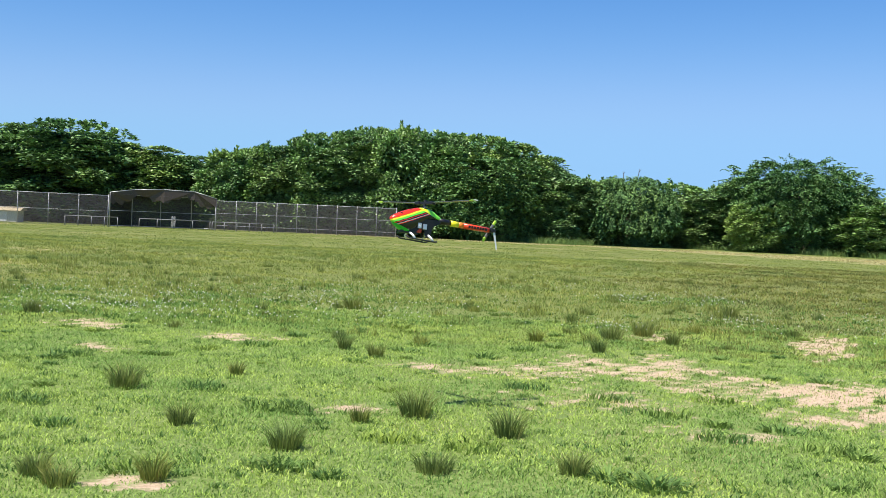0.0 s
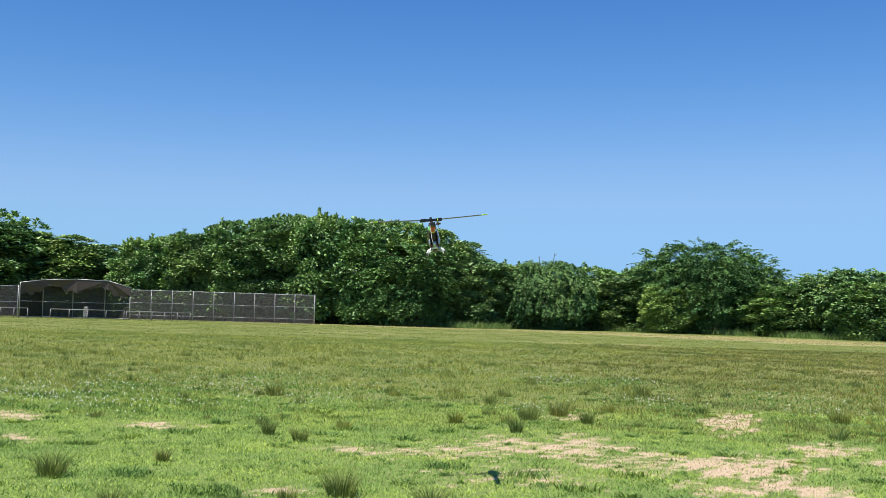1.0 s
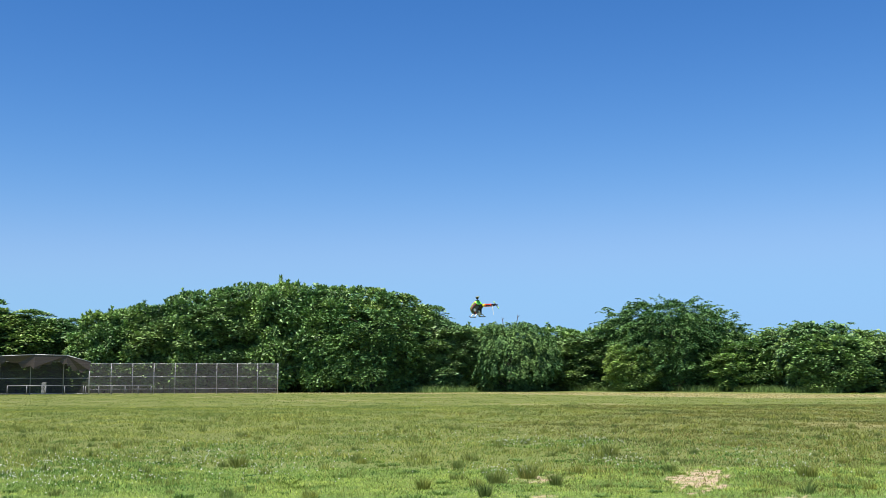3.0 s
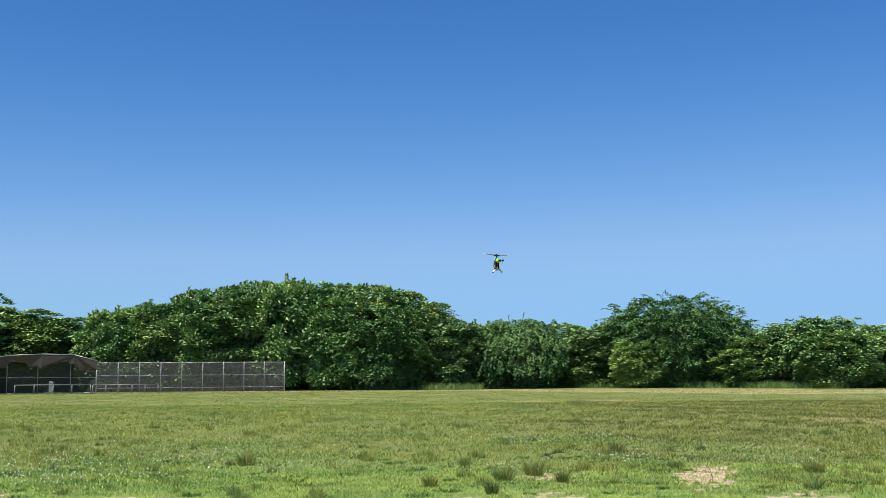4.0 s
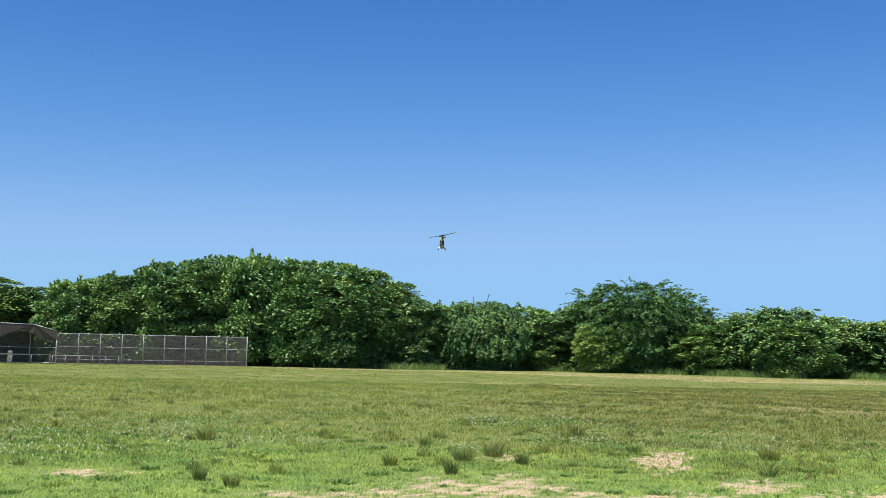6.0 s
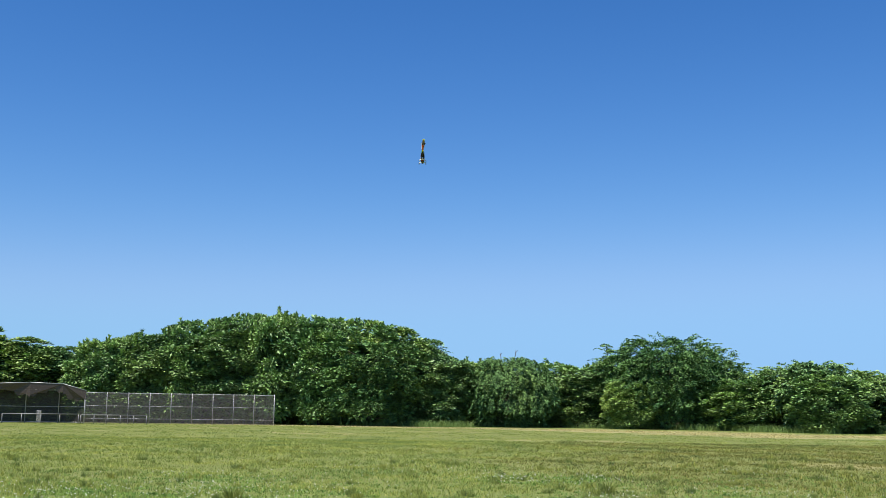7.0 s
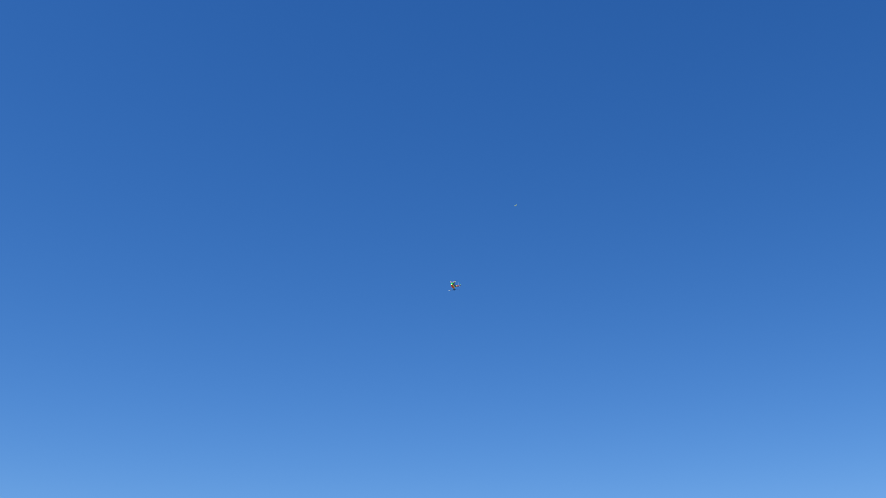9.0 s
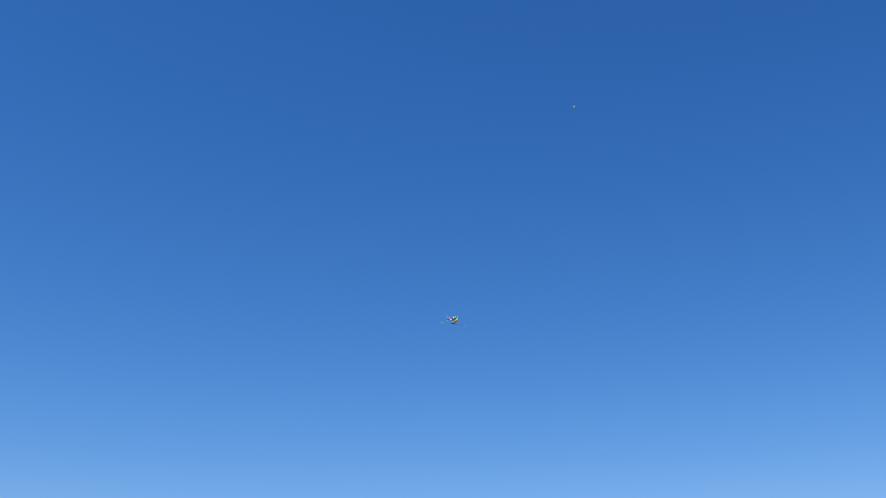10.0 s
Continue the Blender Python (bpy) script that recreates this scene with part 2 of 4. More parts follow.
def build_ground():
    xs = np.concatenate([[-3000, -1200, -400, -150], np.arange(-60, -12, 1.5), np.arange(-12, 12, 0.12), np.arange(12, 61, 1.5), [150, 400, 1200, 3000]])
    ys = np.concatenate([[-3000, -800, -200, -60, -20, -8], np.arange(-2, 5, 0.7), np.arange(5, 22, 0.14), np.arange(22, 50, 0.7),
                         np.arange(50, 130, 1.0), [140, 170, 250, 500, 1200, 3000]])
    gx, gy = np.meshgrid(xs, ys)
    gz = height_at(gx, gy)
    nx, ny = len(xs), len(ys)
    idx = np.arange(nx * ny).reshape(ny, nx)
    faces = np.stack([idx[:-1, :-1], idx[:-1, 1:], idx[1:, 1:], idx[1:, :-1]], -1).reshape(-1, 4)
    m, n, l, b = material("turf_and_soil", (0.2, 0.25, 0.08), 0.95)
    b.inputs["Specular IOR Level"].default_value = 0.15
    geo = n.new("ShaderNodeNewGeometry")
    pos = geo.outputs["Position"]
    sep = n.new("ShaderNodeSeparateXYZ")
    l.new(pos, sep.inputs["Vector"])
    fine = noise_tex(n, l, pos, 22, 6, 0.7)
    mid = noise_tex(n, l, pos, 1.6, 5, 0.6)
    wide = noise_tex(n, l, pos, 0.09, 4, 0.55)
    lawn = ramp(n, l, fine, [(0.3, (0.1, 0.14, 0.036)), (0.55, (0.21, 0.27, 0.075)), (0.75, (0.42, 0.42, 0.19))])
    lawn = mix(n, l, ramp(n, l, mid, [(0.4, (0, 0, 0)), (0.7, (1, 1, 1))]), lawn, (0.15, 0.22, 0.06))
    olive = ramp(n, l, fine, [(0.3, (0.1, 0.125, 0.03)), (0.55, (0.185, 0.205, 0.058)), (0.8, (0.31, 0.285, 0.11))])
    straw = mix(n, l, ramp(n, l, wide, [(0.56, (0, 0, 0)), (0.72, (1, 1, 1))]), olive, (0.33, 0.29, 0.13))
    away = n.new("ShaderNodeMapRange")
    away.inputs["From Min"].default_value, away.inputs["From Max"].default_value = 13, 24
    l.new(sep.outputs["Y"], away.inputs["Value"])
    dry = n.new("ShaderNodeAttribute")
    dry.attribute_name = "dry"
    patchy = n.new("ShaderNodeMath")
    patchy.operation = "MULTIPLY"
    l.new(dry.outputs["Fac"], patchy.inputs[0])
    l.new(ramp(n, l, noise_tex(n, l, pos, 0.7, 5, 0.7), [(0.35, (0.15, 0.15, 0.15)), (0.6, (1, 1, 1))]), patchy.inputs[1])
    straw = mix(n, l, patchy.outputs[0], straw, (0.52, 0.45, 0.25))
    turf = mix(n, l, away.outputs["Result"], lawn, straw)
    soil = ramp(n, l, noise_tex(n, l, pos, 30, 6, 0.7), [(0.3, (0.38, 0.27, 0.17)), (0.6, (0.6, 0.45, 0.31)), (0.8, (0.72, 0.57, 0.42))])
    at = n.new("ShaderNodeAttribute")
    at.attribute_name = "bare"
    edge = n.new("ShaderNodeMath")
    edge.operation = "MULTIPLY_ADD"
    l.new(mix(n, l, 0.5, noise_tex(n, l, pos, 3.5, 4, 0.6), noise_tex(n, l, pos, 17, 5, 0.75)), edge.inputs[0])
    edge.inputs[1].default_value = 1.0
    half = n.new("ShaderNodeMath")
    half.operation = "MULTIPLY"
    half.inputs[1].default_value = 0.5
    l.new(at.outputs["Fac"], half.inputs[0])
    l.new(half.outputs[0], edge.inputs[2])
    l.new(mix(n, l, ramp(n, l, edge.outputs[0], [(0.7, (0, 0, 0)), (0.86, (1, 1, 1))]), turf, soil), b.inputs["Base Color"])
    bump(n, l, b, fine, 0.7, 0.03)
    me = mesh_from("ground", np.stack([gx, gy, gz], -1).reshape(-1, 3), faces, m, True)
    a = me.attributes.new("bare", "FLOAT", "POINT")
    a.data.foreach_set("value", bare_at(gx, gy).ravel().astype(np.float32))
    a = me.attributes.new("dry", "FLOAT", "POINT")
    a.data.foreach_set("value", dry_at(gx, gy).ravel().astype(np.float32))
    return tagged(new("ground", me), "wide mown field of patchy green and straw-coloured grass", "ground", kind="structure")


ground = build_ground()
rng = np.random.default_rng(7)


def blades(name, x, y, h, w, lean, mat, label, category, z0=None, kind="stuff", way=None):
    """Grass blades as bent tapered strips, one object."""
    k = len(x)
    z = height_at(x, y) if z0 is None else z0
    a = rng.uniform(0, 2 * np.pi, k)
    b = rng.uniform(0, 2 * np.pi, k) if way is None else way
    side = np.stack([np.cos(a), np.sin(a), np.zeros(k)], -1) * (w / 2)[:, None]
    go = np.stack([np.cos(b), np.sin(b), np.zeros(k)], -1) * (lean * h)[:, None]
    base = np.stack([x, y, z - 0.004], -1)
    up = np.stack([np.zeros(k), np.zeros(k), h], -1)
    mid = base + go * 0.32 + up * 0.58
    tip = base + go + up * np.sqrt(np.clip(1 - 0.3 * lean ** 2, 0.2, 1))[:, None]
    v = np.stack([base - side, base + side, mid + side * 0.75, mid - side * 0.75, tip], 1).reshape(-1, 3).astype(np.float32)
    o = (np.arange(k) * 5)[:, None]
    me = bpy.data.meshes.new(name)
    me.vertices.add(len(v))
    me.vertices.foreach_set("co", v.ravel())
    loops = np.concatenate([o, o + 1, o + 2, o + 3, o + 3, o + 2, o + 4], 1).ravel().astype(np.int32)
    me.loops.add(len(loops))
    me.loops.foreach_set("vertex_index", loops)
    starts = (np.arange(k)[:, None] * 7 + np.array([0, 4])).ravel().astype(np.int32)
    me.polygons.add(2 * k)
    me.polygons.foreach_set("loop_start", starts)
    me.materials.append(mat)
    me.update(calc_edges=True)
    me.validate()
    return tagged(new(name, me), label, category, kind=kind)


def spread(count, y0, y1, power=1.0):
    """Points over the part of the field before the camera, from y0 to y1."""
    y = y0 + (y1 - y0) * rng.uniform(0, 1, count) ** power
    x = rng.uniform(-1, 1, count) * (0.56 * y + 1.5)
    return x, y


def clumpy(x, y, f=1.0):
    return (np.sin(1.7 * f * x + 0.9 * f * y) + np.sin(2.9 * f * x - 2.1 * f * y + 1) + np.sin(0.7 * f * x + 3.3 * f * y + 2) + np.sin(5.3 * f * y + 4.4 * f * x)) / 4


def tufts(count, per, y0, y1, r0, r1, power=1.0):
    """Blade places gathered in uneven tufts; also each blade's distance from its tuft's heart, 0 to 1."""
    cx, cy = spread(count, y0, y1, power)
    size = rng.uniform(r0, r1, count) * rng.uniform(0.5, 1.0, count)
    own = rng.integers(0, count, count * per)
    a, q = rng.uniform(0, 2 * np.pi, count * per), np.sqrt(rng.uniform(0, 1, count * per))
    return cx[own] + 1.3 * size[own] * q * np.cos(a), cy[own] + size[own] * q * np.sin(a), q


x, y = spread(470000, 4.8, 19, 0.8)
keep = rng.uniform(0, 1, len(x)) > bare_at(x, y) * (1.15 + 0.7 * clumpy(x, y, 5))
x, y = x[keep], y[keep]
k = len(x)
blades("lawn", x, y, rng.uniform(0.014, 0.04, k) * (1 + 0.35 * clumpy(x, y, 2)), rng.uniform(0.005, 0.011, k), rng.uniform(0.3, 1.5, k), LAWN,
       "short bright green clover and turf leaves", "grass")
x, y, q = tufts(3400, 26, 4.8, 28, 0.03, 0.2, 0.9)
keep = bare_at(x, y) < 0.5
x, y, q = x[keep], y[keep], q[keep]
k = len(x)
blades("coarse_grass", x, y, rng.uniform(0.03, 0.085, k) * (1.1 - 0.6 * q), rng.uniform(0.006, 0.013, k), rng.uniform(0.5, 1.5, k), BLUE_GRASS,
       "darker blue-green coarse grass in low clumps", "grass")
x, y, q = tufts(9000, 24, 14, 60, 0.12, 0.5, 0.9)
keep = (bare_at(x, y) < 0.3) & (clumpy(x, y, 0.35) + rng.normal(0, 0.25, len(x)) > -0.1 - 0.03 * (y - 18))
x, y, q = x[keep], y[keep], q[keep]
brown = x / y + rng.normal(0, 0.05, len(x)) + 0.12 * clumpy(x, y, 0.2) > 0.13
for own, mat, label in ((~brown, FIELD_GRASS, "ankle-high olive meadow grass with dry seed heads in tufts"), (brown, RUSSET_GRASS, "ankle-high meadow grass with russet seed heads")):
    px, py, pq = x[own], y[own], q[own]
    k = len(px)
    blades("meadow_grass", px, py, rng.uniform(0.04, 0.14, k) * (1.1 - 0.5 * pq), 0.004 + 0.00035 * py * rng.uniform(0.6, 1.3, k), rng.uniform(0.4, 1.4, k), mat, label, "grass")
x, y, q = tufts(900, 46, 15, 48, 0.1, 0.38)
keep = (bare_at(x, y) < 0.3) & (clumpy(x, y, 0.3) + rng.normal(0, 0.1, len(x)) > 0.0)
x, y, q = x[keep], y[keep], q[keep]
k = len(x)
blades("seed_grass", x, y, rng.uniform(0.09, 0.24, k) * (1.1 - 0.5 * q), 0.004 + 0.0003 * y, rng.uniform(0.2, 1.0, k), TUSSOCK,
       "taller olive grass clumps with brown seed heads", "grass")
x, y = spread(140000, 15, 60, 1.0)
brown = x / y + rng.normal(0, 0.05, len(x)) + 0.12 * clumpy(x, y, 0.2) > 0.13
for own, mat, label in ((~brown, FIELD_GRASS, "short green grass between the meadow tufts"), (brown, RUSSET_GRASS, "short brownish grass between the meadow tufts")):
    px, py = x[own], y[own]
    k = len(px)
    blades("low_grass", px, py, rng.uniform(0.02, 0.05, k), 0.005 + 0.0005 * py, rng.uniform(0.5, 1.5, k), mat, label, "grass")
x, y, q = tufts(7000, 24, 50, 111, 0.3, 1.2)
keep = dry_at(x, y) < 0.35
x, y, q = x[keep], y[keep], q[keep]
k = len(x)
blades("distant_grass", x, y, rng.uniform(0.03, 0.1, k) * (1.1 - 0.5 * q), rng.uniform(0.015, 0.04, k), rng.uniform(0.5, 1.4, k), FIELD_GRASS,
       "olive and straw grass on the far side of the field", "grass")
x, y = spread(150000, 7, 20, 0.9)
thin = np.clip(clumpy(x, y, 0.9) + 0.5 * clumpy(x, y, 3.1), 0, 0.6) * (x > -1.8) * np.clip((16 - y) / 4, 0, 1)
keep = rng.uniform(0, 0.9, len(x)) < bare_at(x, y) * 0.6 + 1.2 * thin
x, y = x[keep], y[keep]
k = len(x)
blades("dry_stubble", x, y, rng.uniform(0.008, 0.03, k), rng.uniform(0.005, 0.012, k), rng.uniform(0.5, 1.6, k), STRAW,
       "dry straw-coloured stubble on the thin turf", "grass")
x, y = spread(200000, 70, 116, 1.0)
keep = dry_at(x, y) * rng.uniform(0.5, 1, len(x)) > 0.45
x, y = x[keep], y[keep]
k = len(x)
blades("dry_grass", x, y, rng.uniform(0.05, 0.13, k), rng.uniform(0.03, 0.07, k), rng.uniform(0.7, 1.7, k), STRAW,
       "pale dry grass in a strip before the wood", "grass")


# ---- trees ----
def leaf_mesh(name, pos, out, size, width, droop, mat):
    """Folded leaf sprays at pos, pointing along out and hanging by droop."""
    k = len(pos)
    d = out + rng.normal(0, 0.45, (k, 3))
    d[:, 2] = d[:, 2] * 0.5 - droop
    d /= np.linalg.norm(d, axis=1)[:, None]
    ref = rng.normal(0, 1, (k, 3)) * 0.4 + np.array([0, 0, 0.8]) + out * 0.7
    s = np.cross(d, ref)
    s /= np.linalg.norm(s, axis=1)[:, None] + 1e-6
    nrm = np.cross(s, d)
    ln = (size * rng.uniform(0.6, 1.3, k))[:, None]
    wd = ln * width
    a = pos
    m = pos + d * ln * 0.45 + nrm * ln * 0.08
    tip = pos + d * ln - nrm * ln * 0.1
    v = np.stack([a, m + s * wd, tip, m - s * wd], 1).reshape(-1, 3).astype(np.float32)
    o = (np.arange(k) * 4)[:, None]
    me = bpy.data.meshes.new(name)
    me.vertices.add(4 * k)
    me.vertices.foreach_set("co", v.ravel())
    loops = np.concatenate([o, o + 1, o + 2, o, o + 2, o + 3], 1).ravel().astype(np.int32)
    me.loops.add(len(loops))
    me.loops.foreach_set("vertex_index", loops)
    me.polygons.add(2 * k)
    me.polygons.foreach_set("loop_start", (np.arange(2 * k) * 3).astype(np.int32))
    me.materials.append(mat)
    me.update(calc_edges=True)
    me.validate()
    return me


def make_tree(seed, height, radius, base, lobes, per_lobe, leaf, width, droop, mat, label, category="tree", shoots=0, name="tree", group="trees along the field's edge", weep=0.0, lobe_size=1.12,
              strands=0, arch=0.0, twigs=0, full=2.6):
    """A tapered trunk with limbs, and a crown of leaf sprays gathered in uneven lobes that reach low all round.
    shoots stand up from the top; strands are leafy twigs that arch out (arch > 0) or hang (arch < 0)."""
    r = np.random.default_rng(seed)
    root = tagged(new(name), label, category, group)
    bm = bmesh.new()
    top = height * 0.62
    add_tube(bm, [(0, 0, -0.1), (0.1, 0.05, top * 0.35), (-0.08, 0.12, top * 0.7), (0.05, 0, top)], 0.02 * height, 7, 0.006 * height)
    cz, hz = (height + base) / 2, (height - base) / 2

    def girth(zz):
        """The crown's half-width, as a share of its radius, at zz from -1 (foot) to 1 (top): full shoulders, a skirt below."""
        return (1 - abs(zz) ** full) ** (1 / full) if zz > 0 else 1 - 0.3 * zz * zz

    pos, out = [], []
    golden = math.pi * (3 - math.sqrt(5))
    for i in range(lobes):
        zz = 1 - 2 * (i + 0.5) / lobes
        a = i * golden + r.uniform(-0.5, 0.5)
        rr = girth(zz)
        lr = lobe_size * r.uniform(0.5, 1.45)
        q = r.uniform(0.6, 1.0)
        side = max(0.2, radius - 0.6 * lr) * rr * q
        c = np.array([side * math.cos(a), side * math.sin(a), cz + zz * (hz - 0.45 * lr) * (q if zz > 0 else 1)])
        if i % 3 == 0 and zz < 0.8:
            s = Vector((0, 0, max(0.3, min(top, c[2] - radius * 0.45))))
            add_tube(bm, [s, s.lerp(Vector(c), 0.5) + Vector((0, 0, 0.25)), Vector(c)], 0.007 * height, 5, 0.002 * height)
        k = int(per_lobe * (lr / lobe_size) ** 1.6 * r.uniform(0.8, 1.2))
        d = r.normal(0, 1, (k, 3)) + np.array([rr * math.cos(a), rr * math.sin(a), max(zz, -0.2) + 0.7]) * 0.95
        d /= np.linalg.norm(d, axis=1)[:, None]
        rad = lr * r.uniform(0.5, 1.12, k)[:, None]
        p = c + d * rad * np.array([1, 1, 0.62])
        if weep:
            p[:, 2] -= weep * r.uniform(0, 1, k) ** 2 * (rad[:, 0] / lr) * 1.6
        p[:, 2] = np.maximum(p[:, 2], 0.12)
        pos.append(p)
        out.append(d)
    for _ in range(shoots):
        a, q = r.uniform(0, 2 * math.pi), radius * math.sqrt(r.uniform(0, 0.7))
        z0 = cz + hz * girth(q / radius) * 0.93
        k = 30
        t = r.uniform(0, 1, k)
        aa = r.uniform(0, 2 * math.pi, k)
        x0, y0 = q * math.cos(a), q * math.sin(a)
        pos.append(np.stack([x0 + 0.06 * np.cos(aa), y0 + 0.06 * np.sin(aa), z0 + t * r.uniform(0.3, 0.8)], -1))
        out.append(np.stack([np.cos(aa) * (1.1 - 0.8 * t), np.sin(aa) * (1.1 - 0.8 * t), 0.9 + t * 2.2], -1))
    for _ in range(strands):
        zz = r.uniform(-0.55, 0.97)
        a = r.uniform(0, 2 * math.pi)
        away = np.array([math.cos(a), math.sin(a), 0.0])
        start = away * radius * girth(zz) * r.uniform(0.8, 0.97) + np.array([0, 0, cz + zz * hz * 0.95])
        long = r.uniform(0.7, 1.9) if arch > 0 else r.uniform(0.4, 1.3)
        k = 26
        t = np.sort(r.uniform(0, 1, k))[:, None]
        rise, fall = (max(0.15, zz) * arch, 0.55 * arch) if arch > 0 else (0.1, -arch * 1.4)
        p = start + away * long * t * (0.9 if arch > 0 else 0.5) + np.array([0, 0, 1.0]) * long * (rise * t - fall * t * t)
        p[:, 2] = np.maximum(p[:, 2], 0.12)
        turn = r.uniform(0, 2 * math.pi, k)
        pos.append(p)
        out.append(np.stack([away[0] + 0.8 * np.cos(turn), away[1] + 0.8 * np.sin(turn), 0.4 - t[:, 0] * (0.6 if arch > 0 else 1.6)], -1))
    for i in range(twigs):
        a = 1.3 + i * 2.2
        foot = Vector((0.9 * math.cos(a), 0.5 * math.sin(a), height - 1.0))
        tip = foot + Vector((0.5 * math.cos(a), 0.2, 1.45 - 0.25 * i))
        add_tube(bm, [foot, foot.lerp(tip, 0.6) + Vector((0.06, 0, 0)), tip], 0.05, 5, 0.02)
        add_tube(bm, [foot.lerp(tip, 0.75), tip + Vector((0.3, 0, -0.05))], 0.03, 5, 0.015)
    part("trunk", bm, BARK, root, "grey-brown trunk with forking limbs", True)
    crown = new("crown", leaf_mesh("crown", np.concatenate(pos), np.concatenate(out), leaf, width, droop, mat))
    crown.parent = root
    return root


BROAD_LABEL = "dense deciduous tree with mid-green leaf sprays"
# each model tree: its height, its crown's radius, and the tree
PROTOS = {
    "broad": (12, 4.4, make_tree(1, 12, 4.4, 0.3, 96, 330, 0.36, 0.26, 0.0, LEAF_BROAD, BROAD_LABEL + " and upright top shoots", shoots=46)),
    "round": (12, 4.4, make_tree(2, 12, 4.4, 0.2, 96, 330, 0.36, 0.26, 0.1, LEAF_BROAD, BROAD_LABEL)),
    "light": (9, 3.8, make_tree(3, 9, 3.8, 0.2, 76, 330, 0.36, 0.26, 0.0, LEAF_LIGHT, "deciduous tree with fresh yellow-green foliage", shoots=14)),
    "fine": (10, 4.2, make_tree(4, 10, 4.2, 0.2, 84, 360, 0.3, 0.22, 0.1, LEAF_FINE, "dark green tree with feathery leaves", strands=150, arch=0.9)),
    "weeping": (8, 4.9, make_tree(5, 8, 4.9, 0.1, 96, 330, 0.28, 0.22, 0.5, LEAF_FINE, "low drooping tree with fine hanging foliage", weep=0.7, strands=380, arch=-0.8, twigs=2, lobe_size=0.95, full=2.1)),
    "wide": (10, 6.2, make_tree(11, 10, 6.2, 0.2, 140, 360, 0.3, 0.22, 0.08, LEAF_FINE, "broad spreading dark green tree with arching feathery twigs", strands=420, arch=1.0)),
    "sumac": (7, 4.2, make_tree(12, 7, 4.2, 0.1, 84, 290, 0.34, 0.26, 0.15, LEAF_BROAD, "low spreading tree with layered mid-green leaf fans", strands=160, arch=0.7, lobe_size=0.9)),
    "shrub": (3, 1.9, make_tree(6, 3, 1.9, 0.0, 30, 190, 0.3, 0.24, 0.0, LEAF_LIGHT, "dense low green shrub at the wood's edge", "shrub", name="shrub", group="shrubs under the trees", lobe_size=0.6)),
    "fine_shrub": (3, 2.0, make_tree(8, 3, 2.0, 0.0, 30, 190, 0.3, 0.2, 0.0, LEAF_FINE, "dense low dark green shrub at the wood's edge", "shrub", name="shrub", group="shrubs under the trees", lobe_size=0.6)),
}
used = set()


def wood_edge(slope):
    """How far off the wood begins, for a line of sight that goes slope metres aside for each metre ahead."""
    return np.interp(slope, (-0.6, 0.03, 0.09, 0.145, 0.21, 0.3, 0.4, 0.5, 0.6), (117, 118, 121, 127, 119, 116, 106, 109, 112))


def plant(kind, slope, dist, high, half, turn=0.0):
    """Stand a tree at dist along the field, slope metres aside for each metre ahead, high metres tall, half metres from trunk to crown's edge."""
    full, radius, proto = PROTOS[kind]
    m = pose(slope * dist, dist, 0, 0, 0, turn) @ Matrix.Diagonal((half / radius, half / radius, high / full, 1))
    if kind in used:
        copy_thing(proto, m)
    else:
        used.add(kind)
        proto.matrix_basis = m


WEST = [("broad", -0.56, 119.0, 10.9, 7.1), ("round", -0.505, 117.0, 10.7, 6.1), ("broad", -0.472, 120.0, 11.0, 5.4), ("broad", -0.437, 117.0, 11.9, 5.3), ("round", -0.41, 119.0, 10.7, 3.6),
        ("round", -0.385, 119.0, 10.2, 4.6), ("round", -0.352, 120.0, 9.8, 4.7), ("round", -0.326, 120.1, 8.9, 3.6), ("round", -0.302, 122.1, 8.2, 3.3), ("light", -0.28, 117.2, 8.6, 3.9),
        ("light", -0.254, 118.3, 9.6, 3.9), ("round", -0.228, 119.3, 10.3, 3.9), ("light", -0.203, 117.4, 10.8, 3.2), ("broad", -0.185, 120.4, 11.7, 4.0), ("broad", -0.158, 119.5, 12.0, 3.6),
        ("broad", -0.144, 121.5, 12.7, 2.9)]
MIDDLE = [("light", -0.122, 117.6, 12.2, 3.9), ("broad", -0.1, 120.7, 12.5, 4.0), ("light", -0.078, 116.7, 10.6, 3.5), ("broad", -0.06, 120.8, 12.2, 4.3), ("broad", -0.036, 119.8, 11.9, 4.0),
        ("fine", -0.032, 114.8, 10.3, 5.2), ("round", -0.006, 119.9, 11.6, 4.0), ("round", 0.013, 119.0, 10.3, 3.2), ("round", 0.034, 118.2, 8.4, 3.2), ("light", 0.054, 120.2, 7.3, 3.2),
        ("weeping", 0.098, 119.7, 8.0, 5.7), ("light", 0.072, 124.1, 7.4, 3.7), ("light", 0.142, 127.7, 7.7, 4.2), ("round", 0.165, 123.5, 7.3, 3.7), ("light", 0.186, 123.0, 7.3, 3.0)]
EAST = [("wide", 0.252, 117.6, 9.9, 6.1), ("fine", 0.215, 121.8, 9.1, 3.7), ("fine", 0.285, 119.5, 8.5, 3.6), ("light", 0.213, 115.9, 5.2, 3.1), ("light", 0.303, 114.7, 5.6, 3.8),
        ("light", 0.333, 111.7, 5.4, 4.4), ("sumac", 0.365, 110.5, 6.6, 4.0), ("sumac", 0.388, 107.2, 7.3, 4.5), ("light", 0.405, 103.2, 5.8, 4.0), ("sumac", 0.418, 108.5, 6.6, 4.6),
        ("round", 0.446, 108.4, 6.3, 3.9), ("sumac", 0.472, 108.2, 6.1, 4.2), ("light", 0.5, 108.0, 6.1, 4.9), ("round", 0.535, 111.0, 6.2, 5.0), ("broad", 0.575, 112.2, 6.3, 5.1)]
